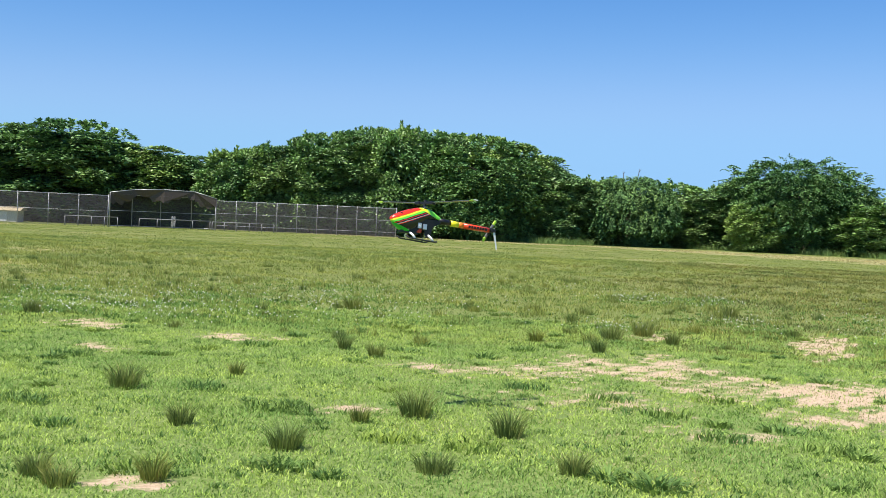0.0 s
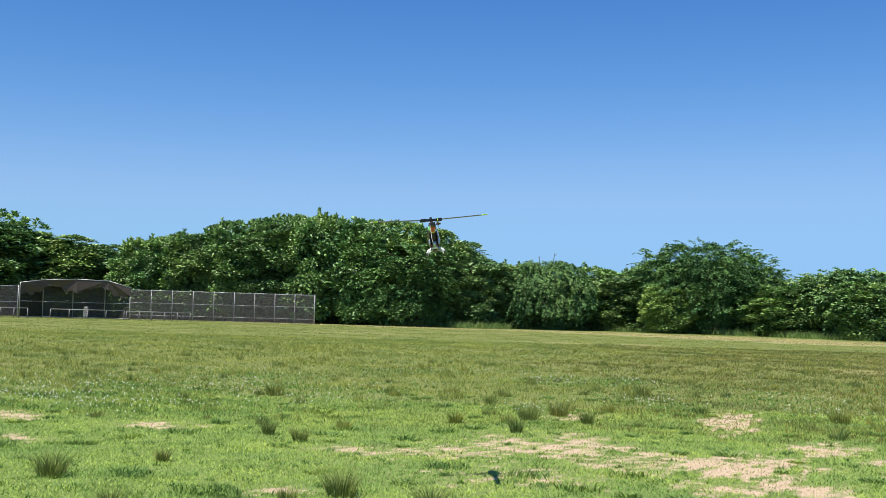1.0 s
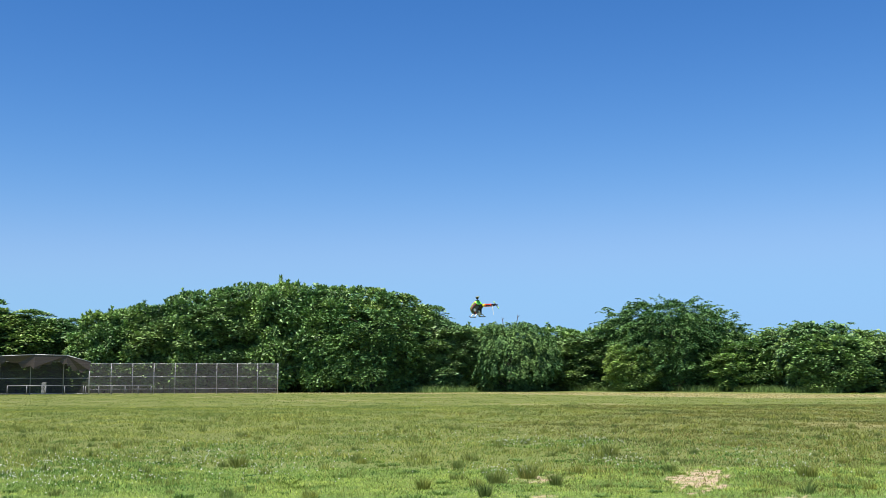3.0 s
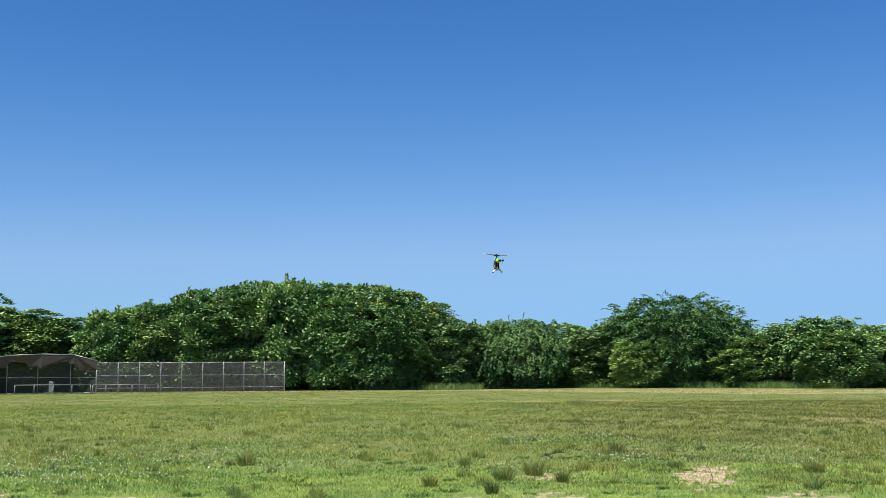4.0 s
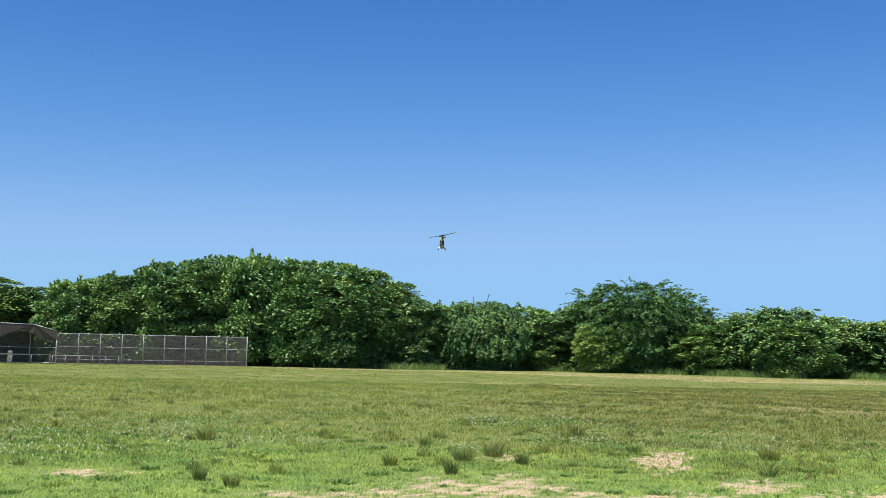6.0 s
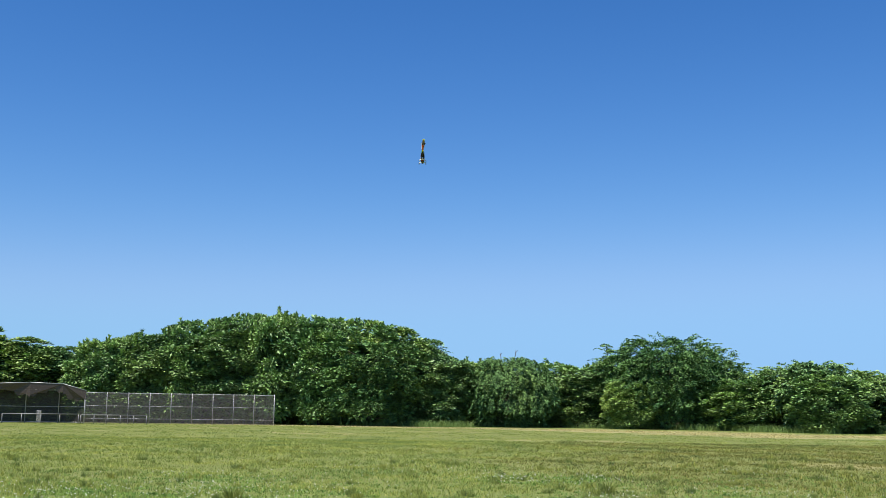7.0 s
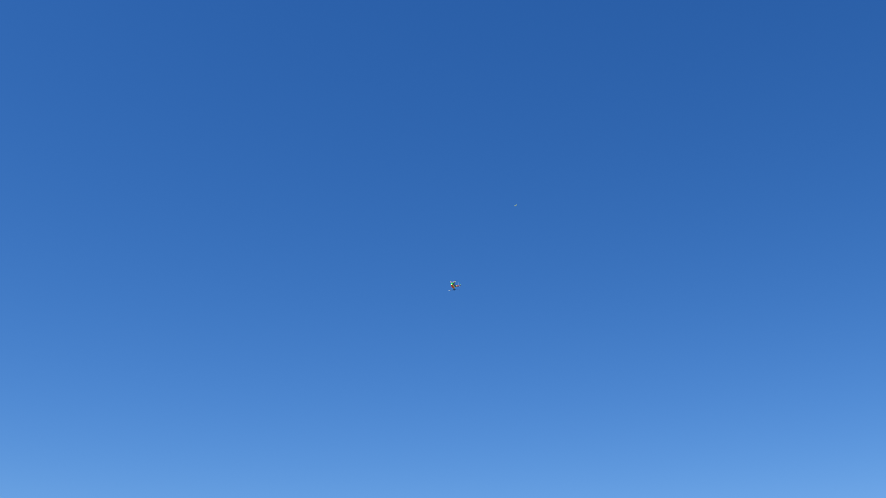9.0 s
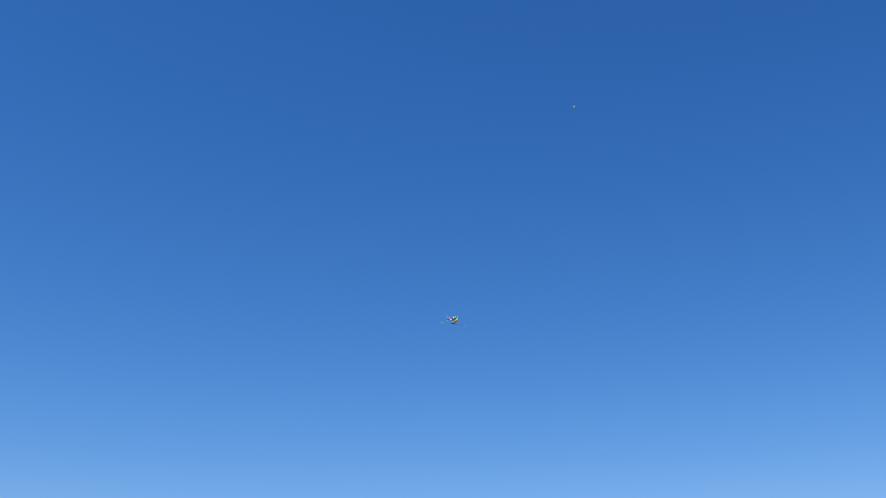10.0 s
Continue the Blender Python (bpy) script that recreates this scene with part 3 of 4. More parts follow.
for i, (kind, slope, dist, high, half) in enumerate(WEST + MIDDLE + EAST):
    plant(kind, slope, dist, high * 1.02, half, i * 67 % 360)


def back_top(slope):
    """Height of the trees inside the wood, which stay behind its edge."""
    return np.interp(slope, (-0.6, -0.44, -0.36, -0.3, -0.2, -0.1, 0.0, 0.05, 0.1, 0.17, 0.24, 0.29, 0.32, 0.38, 0.45, 0.6),
                     (10, 10.6, 8.8, 7.3, 10, 11.2, 10.2, 6.5, 7, 6.2, 8.8, 8, 4.4, 6.6, 5.8, 5.6))


for i in range(52):
    slope = -0.6 + i * 0.0235
    if 0.305 < slope < 0.345:
        plant("fine", slope, 165, 6.4 + 0.5 * (i % 2), 4.6, i * 31)
        continue
    plant(("round", "broad", "fine")[i % 3], slope, wood_edge(slope) + 5 + (i * 7) % 5, back_top(slope) * (0.93 + 0.1 * ((i * 13) % 7) / 7), 3.4, i * 41)
# extra rear row, added to block light and shade the ground behind the gaps
for i in range(40):
    slope = -0.6 + i * 0.031
    plant(("broad", "round")[i % 2], slope, wood_edge(slope) + 15 + (i * 5) % 8, back_top(slope) * 0.92, 4.4, i * 77)
# low growth along the front of the wood
for i in range(46):
    slope = -0.57 + i * 0.0253 + 0.008 * math.sin(i * 4.1)
    plant(("light", "round", "fine", "sumac")[i % 4], slope, wood_edge(slope) + 0.5 + (i * 3) % 4, 2.8 + 2.2 * ((i * 7) % 5) / 5, 1.5 + 0.8 * ((i * 7) % 5) / 5 + 0.3 * (i % 2), i * 29)
for i in range(64):
    slope = -0.56 + i * 0.018 + 0.007 * math.sin(i * 5.3)
    if -0.43 < slope < -0.09 and i % 3:
        continue
    plant(("shrub", "fine_shrub", "shrub")[i % 3], slope, wood_edge(slope) - 2.6 + (i * 5) % 4, 0.8 + 1.7 * ((i * 11) % 8) / 8, 0.8 + 0.9 * ((i * 7) % 4) / 4, i * 53)


# ---- fences and backstop ----
def panel(name, pts, mat, parent, u0=0.0):
    """A sheet of woven wire between corner points given in turn, mapped in metres."""
    me = mesh_from(name, pts, [tuple(range(len(pts)))], mat)
    uv = me.uv_layers.new(name="UVMap")
    a = Vector(pts[0])
    ex = (Vector(pts[1]) - a).normalized()
    nz = ex.cross(Vector(pts[-1]) - a).normalized()
    ey = nz.cross(ex)
    for i, p in enumerate(pts):
        q = Vector(p) - a
        uv.data[i].uv = (q.dot(ex) + u0, q.dot(ey))
    ob = new(name, me)
    ob.parent = parent
    return ob


def fence_run(a, b, bays, high, label, rails=(1.0, 0.58, 0.17), mat=None):
    """Chain-link fence from a to b: posts, rails and a panel in each bay."""
    root = tagged(new("chain_link_fence"), label, "fence")
    a, b = Vector((*a, 0)), Vector((*b, 0))
    for i in range(bays + 1):
        p = a.lerp(b, i / bays)
        end = i in (0, bays)
        bm = bmesh.new()
        add_tube(bm, [p + Vector((0, 0, -0.1)), p + Vector((0, 0, high + 0.04))], 0.05 if end else 0.036, 8)
        bmesh.ops.create_uvsphere(bm, u_segments=8, v_segments=4, radius=0.06 if end else 0.045, matrix=Matrix.Translation(p + Vector((0, 0, high + 0.04))))
        part("post", bm, STEEL, root, smooth=True)
    off = (b - a).normalized().cross(Vector((0, 0, 1))) * 0.055
    for i in range(bays):
        p, q = a.lerp(b, i / bays), a.lerp(b, (i + 1) / bays)
        for h in rails:
            z = Vector((0, 0, high * h))
            bm = add_tube(bmesh.new(), [p + z, q + z], 0.028, 6)
            part("rail", bm, STEEL, root, smooth=True)
        panel("wire_panel", [p + off + Vector((0, 0, 0.04)), q + off + Vector((0, 0, 0.04)), q + off + Vector((0, 0, high)), p + off + Vector((0, 0, high))], mat or CHAIN_LINK, root)
    return root


fence_run((-31.1, 106), (-13.15, 110), 9, 3.0, "tall galvanised chain-link fence with three rails")
fence_run((-54.3, 92.5), (-39.9, 100), 6, 3.0, "tall galvanised chain-link fence beside the backstop", rails=(1.0, 0.5))


def guard_rail(a, b, posts, high, label):
    root = tagged(new("low_rail"), label, "railing")
    a, b = Vector((*a, 0)), Vector((*b, 0))
    for i in range(posts):
        p = a.lerp(b, i / (posts - 1))
        part("post", add_tube(bmesh.new(), [p + Vector((0, 0, -0.1)), p + Vector((0, 0, high))], 0.04, 7), RAIL_PAINT, root, smooth=True)
    for h in (high,):
        part("rail", add_tube(bmesh.new(), [a + Vector((0, 0, h)), b + Vector((0, 0, h))], 0.04, 7), RAIL_PAINT, root, smooth=True)
    return root


guard_rail((-43.0, 97.4), (-38.3, 98.4), 5, 0.95, "low white pipe rail before the fence")
guard_rail((-31.0, 104.6), (-25.0, 105.8), 6, 0.85, "low white pipe rail beside the fence")
guard_rail((-37.6, 102.2), (-31.4, 105.2), 5, 0.9, "low white pipe rail inside the backstop")


def backstop():
    """Ball-field backstop: three wire walls with a hood of netting that leans over the field."""
    root = tagged(new("backstop"), "dark netted ball-field backstop with curved hood", "backstop")
    foot = [Vector((-39.9, 100.4, 0)), Vector((-38.9, 103.6, 0)), Vector((-36.6, 105.4, 0)), Vector((-33.8, 106.6, 0)), Vector((-31.1, 106.1, 0))]
    lean = Vector((0.47, -0.88, 0))
    high = [3.3, 3.3, 3.35, 3.35, 3.1]
    peak = [3.35, 3.72, 3.86, 3.8, 3.2]
    reach = [0.15, 1.5, 2.0, 1.6, 0.15]
    tips = []
    for p, h, k, r in zip(foot, high, peak, reach):
        tip = p + lean * r + Vector((0, 0, k))
        tips.append(tip)
        bend = p + lean * r * 0.35 + Vector((0, 0, h + (k - h) * 0.7))
        part("post", add_tube(bmesh.new(), [p + Vector((0, 0, -0.1)), p + Vector((0, 0, h * 0.85)), bend, tip], 0.045, 7), STEEL, root, "bent steel hood post", True)
    for i in range(4):
        p, q = foot[i], foot[i + 1]
        for z in (0.12, 1.6, 3.2 if i < 3 else 3.05):
            part("rail", add_tube(bmesh.new(), [p + Vector((0, 0, z)), q + Vector((0, 0, z))], 0.03, 6), STEEL, root, smooth=True)
        part("rail", add_tube(bmesh.new(), [tips[i], tips[i + 1]], 0.035, 6), STEEL, root, smooth=True)
        panel("wire_panel", [p + Vector((0, 0.05, 0.04)), q + Vector((0, 0.05, 0.04)), q + Vector((0, 0.05, high[i + 1])), p + Vector((0, 0.05, high[i]))], DENSE_LINK, root)
        panel("hood_net", [p + Vector((0, 0, high[i])), q + Vector((0, 0, high[i + 1])), tips[i + 1], tips[i]], SHADE_CLOTH, root)
        edge = [tips[i + 1], tips[i]]
        for k in range(9):
            f = k / 8
            drop = 0.45 + 0.8 * abs(math.sin(2.1 * (i + f) + 0.6)) + 0.18 * math.sin(17 * f + 3 * i)
            edge.append(tips[i].lerp(tips[i + 1], f) - lean * 0.25 * math.sin(math.pi * f) + Vector((0, 0, -drop)))
        panel("torn_cloth", edge, SHADE_CLOTH, root)
    return root


backstop()


def shed(x, y, w, d, h, turn):
    root = tagged(new("shed", None), "low pale hut with tan roof behind the fence", "shed")
    root.matrix_basis = pose(x, y, 0, 0, 0, turn)
    part("wall", add_box(bmesh.new(), -w / 2, w / 2, -d / 2, d / 2, 0, h, 0.02), PALE_WALL, root)
    bm = bmesh.new()
    e = 0.35
    v = [bm.verts.new(c) for c in ((-w / 2 - e, -d / 2 - e, h), (w / 2 + e, -d / 2 - e, h), (w / 2 + e, d / 2 + e, h), (-w / 2 - e, d / 2 + e, h), (-w / 2 - e, 0, h + 0.4), (w / 2 + e, 0, h + 0.4))]
    for f in ((0, 1, 5, 4), (2, 3, 4, 5), (1, 2, 5), (3, 0, 4), (3, 2, 1, 0)):
        bm.faces.new([v[i] for i in f])
    part("roof", bm, TAN_ROOF, root, "tan shingled gable roof")
    part("door", add_box(bmesh.new(), -0.45, 0.45, -d / 2 - 0.04, -d / 2, 0.05, 1.05, 0.01), WHITE_PAINT, root)
    return root


shed(-52.9, 105.5, 3.0, 2.4, 1.15, 12)
# added white box for a patch of light through a gap; plinth and door invented
box = tagged(new("utility_cabinet"), "white box standing in for light through a gap behind the backstop", "cabinet")
box.matrix_basis = pose(-36.8, 110, 0, 0, 0, 15)
part("body", add_box(bmesh.new(), -0.22, 0.22, -0.2, 0.2, 0.1, 1.2, 0.03), WHITE_PAINT, box)
part("plinth", add_box(bmesh.new(), -0.26, 0.26, -0.24, 0.24, -0.05, 0.1, 0.01), STEEL, box)
part("door", add_box(bmesh.new(), -0.18, 0.18, -0.222, -0.203, 0.2, 1.1, 0.008), WHITE_PAINT, box)


# ---- tussocks, weeds and clover ----
def tussock(x, y, high, wide, count):
    a = rng.uniform(0, 2 * np.pi, count)
    q = wide * 0.28 * np.sqrt(rng.uniform(0, 1, count))
    px, py = x + q * np.cos(a), y + q * np.sin(a)
    h = high * rng.uniform(0.3, 1.0, count) ** 0.8 * rng.uniform(0.9, 1.25, count)
    lean = 0.12 + 0.75 * (q / (wide * 0.28)) * rng.uniform(0.5, 1.1, count)
    ob = blades("grass_tussock", px, py, h, rng.uniform(0.004, 0.008, count), lean, TUSSOCK, "olive tussock of stiff upright grass", "grass tussock", kind="", way=a + rng.normal(0, 0.4, count))
    ob["group"] = "tussocks in the field"
    return ob


for tx, ty, th, tw in [(-3.58, 9.95, 0.27, 0.42), (-0.81, 9.15, 0.28, 0.42), (-0.04, 8.5, 0.24, 0.36), (-1.58, 7.75, 0.22, 0.36), (-2.54, 8.4, 0.2, 0.28), (-2.13, 13.4, 0.2, 0.24),
                       (-1.65, 12.8, 0.2, 0.28), (-2.82, 11.0, 0.16, 0.2), (1.07, 14.6, 0.24, 0.26), (1.38, 16.3, 0.26, 0.5), (1.97, 17.4, 0.3, 0.5), (2.24, 16.1, 0.24, 0.3), (-2.15, 6.7, 0.18, 0.26),
                       (-2.6, 6.4, 0.14, 0.3), (-2.84, 6.6, 0.16, 0.3), (-7.34, 16.0, 0.26, 0.36), (0.4, 7.4, 0.16, 0.3), (-0.5, 7.3, 0.14, 0.4), (-1.23, 8.85, 0.15, 0.22), (0.25, 15.6, 0.2, 0.3),
                       (1.95, 6.4, 0.16, 0.3), (2.3, 6.9, 0.15, 0.3), (4.2, 22.0, 0.3, 0.5), (-3.0, 19.5, 0.28, 0.5), (6.4, 17.0, 0.25, 0.5)]:
    tussock(tx, ty, th, tw, int(120 + 500 * tw))
for wx, wy in [(1.92, 10.85), (-2.09, 9.2), (-4.88, 11.8), (-3.2, 13.3), (1.3, 9.8), (1.61, 8.8), (-2.9, 10.1), (-1.9, 9.2), (0.1, 11.0), (-4.1, 9.0), (-0.3, 8.0), (-0.9, 8.2), (-1.5, 7.2), (0.9, 10.6), (2.4, 8.6)]:
    k = 130
    a, q = rng.uniform(0, 2 * np.pi, k), 0.16 * np.sqrt(rng.uniform(0, 1, k))
    ob = blades("weed_clump", wx + 1.5 * q * np.cos(a), wy + q * np.sin(a), rng.uniform(0.04, 0.11, k), rng.uniform(0.008, 0.02, k), rng.uniform(0.4, 1.3, k), BLUE_GRASS,
                "low dark green weed clump in the lawn", "weed", kind="")
    ob["group"] = "weeds in the lawn"


def scatter_copies(proto, count, y0, y1, low, high, tidy=0.35):
    """Copies of a small plant over the lawn, off the bare soil, in loose company."""
    sx, sy = spread(count * 4, y0, y1, 0.9)
    fit = (bare_at(sx, sy) < tidy) & (clumpy(sx, sy, 0.8) > -0.15)
    for px, py in list(zip(sx[fit], sy[fit]))[:count]:
        size = rng.uniform(low, high)
        m = pose(px, py, float(height_at(np.array([px]), np.array([py]))[0]), 0, 0, rng.uniform(0, 360))
        copy_thing(proto, m @ Matrix.Diagonal((size * rng.uniform(0.8, 1.4), size * rng.uniform(0.8, 1.4), size, 1)))


def small_plant(name, x, y, count, wide, h0, h1, w0, w1, l0, l1, mat, label, category, group):
    """A plant of blades round its own foot, to be copied."""
    a, q = rng.uniform(0, 2 * np.pi, count), wide * np.sqrt(rng.uniform(0, 1, count))
    ob = blades(name, q * np.cos(a), q * np.sin(a), rng.uniform(h0, h1, count) * (1.1 - 0.5 * q / wide), rng.uniform(w0, w1, count), rng.uniform(l0, l1, count), mat, label, category,
                z0=np.zeros(count), kind="", way=a + rng.normal(0, 0.5, count))
    ob["group"] = group
    ob.matrix_basis = pose(x, y, 0)
    return ob


for wx, wy, wide in ((-1.2, 10.4, 0.12), (2.9, 8.2, 0.09), (-3.4, 8.1, 0.15)):
    weed = small_plant("weed_clump", wx, wy, 110, wide, 0.03, 0.085, 0.008, 0.02, 0.5, 1.4, BLUE_GRASS, "low dark blue-green weed clump in the lawn", "weed", "weeds in the lawn")
    scatter_copies(weed, 75, 5.5, 21, 0.6, 1.35)
for wx, wy in ((0.9, 19.2), (-4.4, 18.3)):
    tuft = small_plant("grass_tussock", wx, wy, 150, 0.11, 0.1, 0.22, 0.004, 0.009, 0.1, 0.8, TUSSOCK, "small olive tussock of stiff seeding grass", "grass tussock", "tussocks in the field")
    scatter_copies(tuft, 90, 14, 36, 0.45, 1.1, 0.5)
x = rng.uniform(-0.56, 0.56, 40000)
y = wood_edge(x) - 3 + rng.uniform(-3.5, 0.5, 40000)
x = x * y
keep = (clumpy(x, y, 0.25) + rng.normal(0, 0.2, len(x)) > 0.12) & (x > -6.5)
x, y = x[keep], y[keep]
k = len(x)
blades("tall_weeds", x, y, rng.uniform(0.25, 0.95, k), rng.uniform(0.02, 0.05, k), rng.uniform(0.3, 1.1, k), WEED, "strip of tall green weeds at the wood's edge", "weeds")


# clover drifts: centre x, y, spread along x and y, flower heads
DRIFTS = [(-6.6, 19.6, 1.7, 2.2, 260), (-6.9, 17.0, 1.2, 0.9, 180), (-4.6, 16.4, 1.3, 1.0, 110), (-3.6, 20.6, 1.1, 1.6, 150), (-2.2, 17.6, 1.0, 1.0, 70), (-4.6, 25.5, 1.6, 1.6, 90), (-1.2, 22.0, 1.0, 1.4, 50), (2.6, 25.4, 0.8, 1.2, 120), (4.3, 25.8, 0.9, 1.2, 80),
          (1.7, 18.2, 0.5, 0.9, 60), (4.0, 19.8, 0.6, 1.0, 60), (6.3, 17.6, 0.7, 1.2, 60), (7.2, 22.0, 1.2, 1.8, 80), (-9.2, 20.0, 1.0, 2.0, 110), (0.5, 30.0, 3.0, 2.5, 100), (9.5, 29.0, 2.5, 3.0, 90)]


def drift_points(share=1.0):
    xs, ys = [], []
    for cx, cy, sx, sy, heads in DRIFTS:
        m = int(heads * share)
        xs.append(rng.normal(cx, sx * 0.75, m))
        ys.append(rng.normal(cy, sy * 0.75, m))
    return np.concatenate(xs), np.concatenate(ys)


x, y = drift_points(18)
keep = (bare_at(x, y) < 0.35) & (clumpy(x, y, 0.9) + rng.normal(0, 0.15, len(x)) > -0.05)
x, y = x[keep], y[keep]
k = len(x)
blades("clover_leaves", x, y, rng.uniform(0.03, 0.08, k), rng.uniform(0.014, 0.028, k), rng.uniform(0.4, 1.4, k), CLOVER, "darker green clover leaves in drifts", "clover")


def clover_heads():
    """White clover flowers: small faceted heads, in drifts."""
    x, y = drift_points(1.0)
    k = len(x)
    z = height_at(x, y) + rng.uniform(0.05, 0.14, k)
    r = rng.uniform(0.006, 0.013, k)[:, None, None]
    octa = np.array([(1, 0, 0), (0, 1, 0), (-1, 0, 0), (0, -1, 0), (0, 0, 1), (0, 0, -1)], float)
    v = (np.stack([x, y, z], -1)[:, None] + octa[None] * r).reshape(-1, 3)
    tri = np.array([(0, 1, 4), (1, 2, 4), (2, 3, 4), (3, 0, 4), (1, 0, 5), (2, 1, 5), (3, 2, 5), (0, 3, 5)])
    f = (tri[None] + (np.arange(k) * 6)[:, None, None]).reshape(-1, 3)
    return tagged(new("clover_flowers", mesh_from("clover_flowers", v, f.tolist(), PETAL)), "scattered small white clover flower heads", "flowers", kind="stuff")


clover_heads()

# filler blades, added to cover bright ground between the trunks where it should look dark
x = rng.uniform(-0.62, 0.62, 36000)
y = wood_edge(x) + rng.uniform(1, 12, 36000)
x = x * y
k = len(x)
blades("undergrowth", x, y, rng.uniform(0.4, 1.5, k), rng.uniform(0.06, 0.16, k), rng.uniform(0.2, 1.0, k), WEED, "green undergrowth added to hide sunlit ground beneath the trees", "undergrowth")


# ---- the model helicopter; its origin is the rotor hub, nose along x ----
def livery():
    """Canopy paint: sweeping scarlet, lemon, green and black bands."""
    m, n, l, b = material("canopy_paint", (0.8, 0.1, 0.02), 0.22)
    tc = n.new("ShaderNodeTexCoord")
    sep = n.new("ShaderNodeSeparateXYZ")
    l.new(tc.outputs["Object"], sep.inputs["Vector"])
    s = n.new("ShaderNodeMath")
    s.operation = "MULTIPLY_ADD"
    l.new(sep.outputs["X"], s.inputs[0])
    s.inputs[1].default_value = 0.45
    l.new(sep.outputs["Z"], s.inputs[2])
    wave = n.new("ShaderNodeMapping")
    wave.inputs["Scale"].default_value = (9, 30, 42)
    wave.inputs["Rotation"].default_value = (0, radians(24), 0)
    l.new(tc.outputs["Object"], wave.inputs["Vector"])
    rag = n.new("ShaderNodeMath")
    rag.operation = "MULTIPLY_ADD"
    l.new(noise_tex(n, l, wave.outputs["Vector"], 1.0, 2), rag.inputs[0])
    rag.inputs[1].default_value = 0.014
    l.new(s.outputs[0], rag.inputs[2])
    s = n.new("ShaderNodeMath")
    s.operation = "SUBTRACT"
    l.new(rag.outputs[0], s.inputs[0])
    s.inputs[1].default_value = 0.007
    r = n.new("ShaderNodeMapRange")
    r.inputs["From Min"].default_value, r.inputs["From Max"].default_value = -0.25, 0.0
    l.new(s.outputs[0], r.inputs["Value"])
    red, lemon, green, black = (0.8, 0.035, 0.01), (0.86, 0.8, 0.03), (0.06, 0.6, 0.06), (0.012, 0.012, 0.014)
    band = ramp(n, l, r.outputs["Result"], [(0.0, black), (0.44, red), (0.475, (0.75, 0.75, 0.7)), (0.49, black), (0.55, red), (0.58, black), (0.61, (0.16, 0.75, 0.06)), (0.7, lemon), (0.775, black), (0.79, red)], "CONSTANT")
    front = n.new("ShaderNodeMapRange")
    front.inputs["From Min"].default_value, front.inputs["From Max"].default_value = -0.4, 0.4
    slant = n.new("ShaderNodeMath")
    slant.operation = "MULTIPLY_ADD"
    l.new(sep.outputs["Z"], slant.inputs[0])
    slant.inputs[1].default_value = -0.8
    l.new(sep.outputs["X"], slant.inputs[2])
    l.new(slant.outputs[0], front.inputs["Value"])
    rear = ramp(n, l, front.outputs["Result"], [(0.0, (0.3, 0.85, 0.05)), (0.45, (0.3, 0.85, 0.05)), (0.5, lemon), (0.66, red)], "CONSTANT")
    over = n.new("ShaderNodeMath")
    over.operation = "GREATER_THAN"
    l.new(r.outputs["Result"], over.inputs[0])
    over.inputs[1].default_value = 0.79
    c = mix(n, l, over.outputs[0], band, rear)
    low = n.new("ShaderNodeMath")
    low.operation = "MULTIPLY_ADD"
    l.new(sep.outputs["X"], low.inputs[0])
    low.inputs[1].default_value = -0.3
    l.new(sep.outputs["Z"], low.inputs[2])
    chin = n.new("ShaderNodeMath")
    chin.operation = "LESS_THAN"
    l.new(low.outputs[0], chin.inputs[0])
    chin.inputs[1].default_value = -0.372
    c = mix(n, l, chin.outputs[0], c, (0.02, 0.5, 0.04))
    crest = n.new("ShaderNodeMath")
    crest.operation = "MULTIPLY_ADD"
    l.new(sep.outputs["X"], crest.inputs[0])
    crest.inputs[1].default_value = -0.35
    l.new(sep.outputs["Z"], crest.inputs[2])
    high, back = n.new("ShaderNodeMath"), n.new("ShaderNodeMath")
    high.operation, back.operation = "GREATER_THAN", "LESS_THAN"
    l.new(crest.outputs[0], high.inputs[0])
    high.inputs[1].default_value = -0.1
    l.new(sep.outputs["X"], back.inputs[0])
    back.inputs[1].default_value = 0.05
    both = n.new("ShaderNodeMath")
    both.operation = "MULTIPLY"
    l.new(high.outputs[0], both.inputs[0])
    l.new(back.outputs[0], both.inputs[1])
    c = mix(n, l, both.outputs[0], c, ramp(n, l, front.outputs["Result"], [(0.0, (0.25, 0.85, 0.05)), (0.55, lemon)], "CONSTANT"))
    # black brush strokes over the scarlet crown
    stroke = n.new("ShaderNodeMapping")
    stroke.inputs["Scale"].default_value = (22, 8, 60)
    stroke.inputs["Rotation"].default_value = (0, radians(28), 0)
    l.new(tc.outputs["Object"], stroke.inputs["Vector"])
    brush = ramp(n, l, noise_tex(n, l, stroke.outputs["Vector"], 1.0, 1), [(0.0, (0, 0, 0)), (0.64, (1, 1, 1))], "CONSTANT")
    is_red = n.new("ShaderNodeMath")
    is_red.operation = "GREATER_THAN"
    is_red.inputs[1].default_value = 0.86
    l.new(r.outputs["Result"], is_red.inputs[0])
    ahead = n.new("ShaderNodeMath")
    ahead.operation = "GREATER_THAN"
    ahead.inputs[1].default_value = 0.67
    l.new(front.outputs["Result"], ahead.inputs[0])
    inked = n.new("ShaderNodeMath")
    inked.operation = "MULTIPLY"
    l.new(is_red.outputs[0], inked.inputs[0])
    l.new(ahead.outputs[0], inked.inputs[1])
    c = mix(n, l, inked.outputs[0], c, mix(n, l, brush, c, (0.03, 0.01, 0.01)))
    dust = noise_tex(n, l, tc.outputs["Object"], 30, 4)
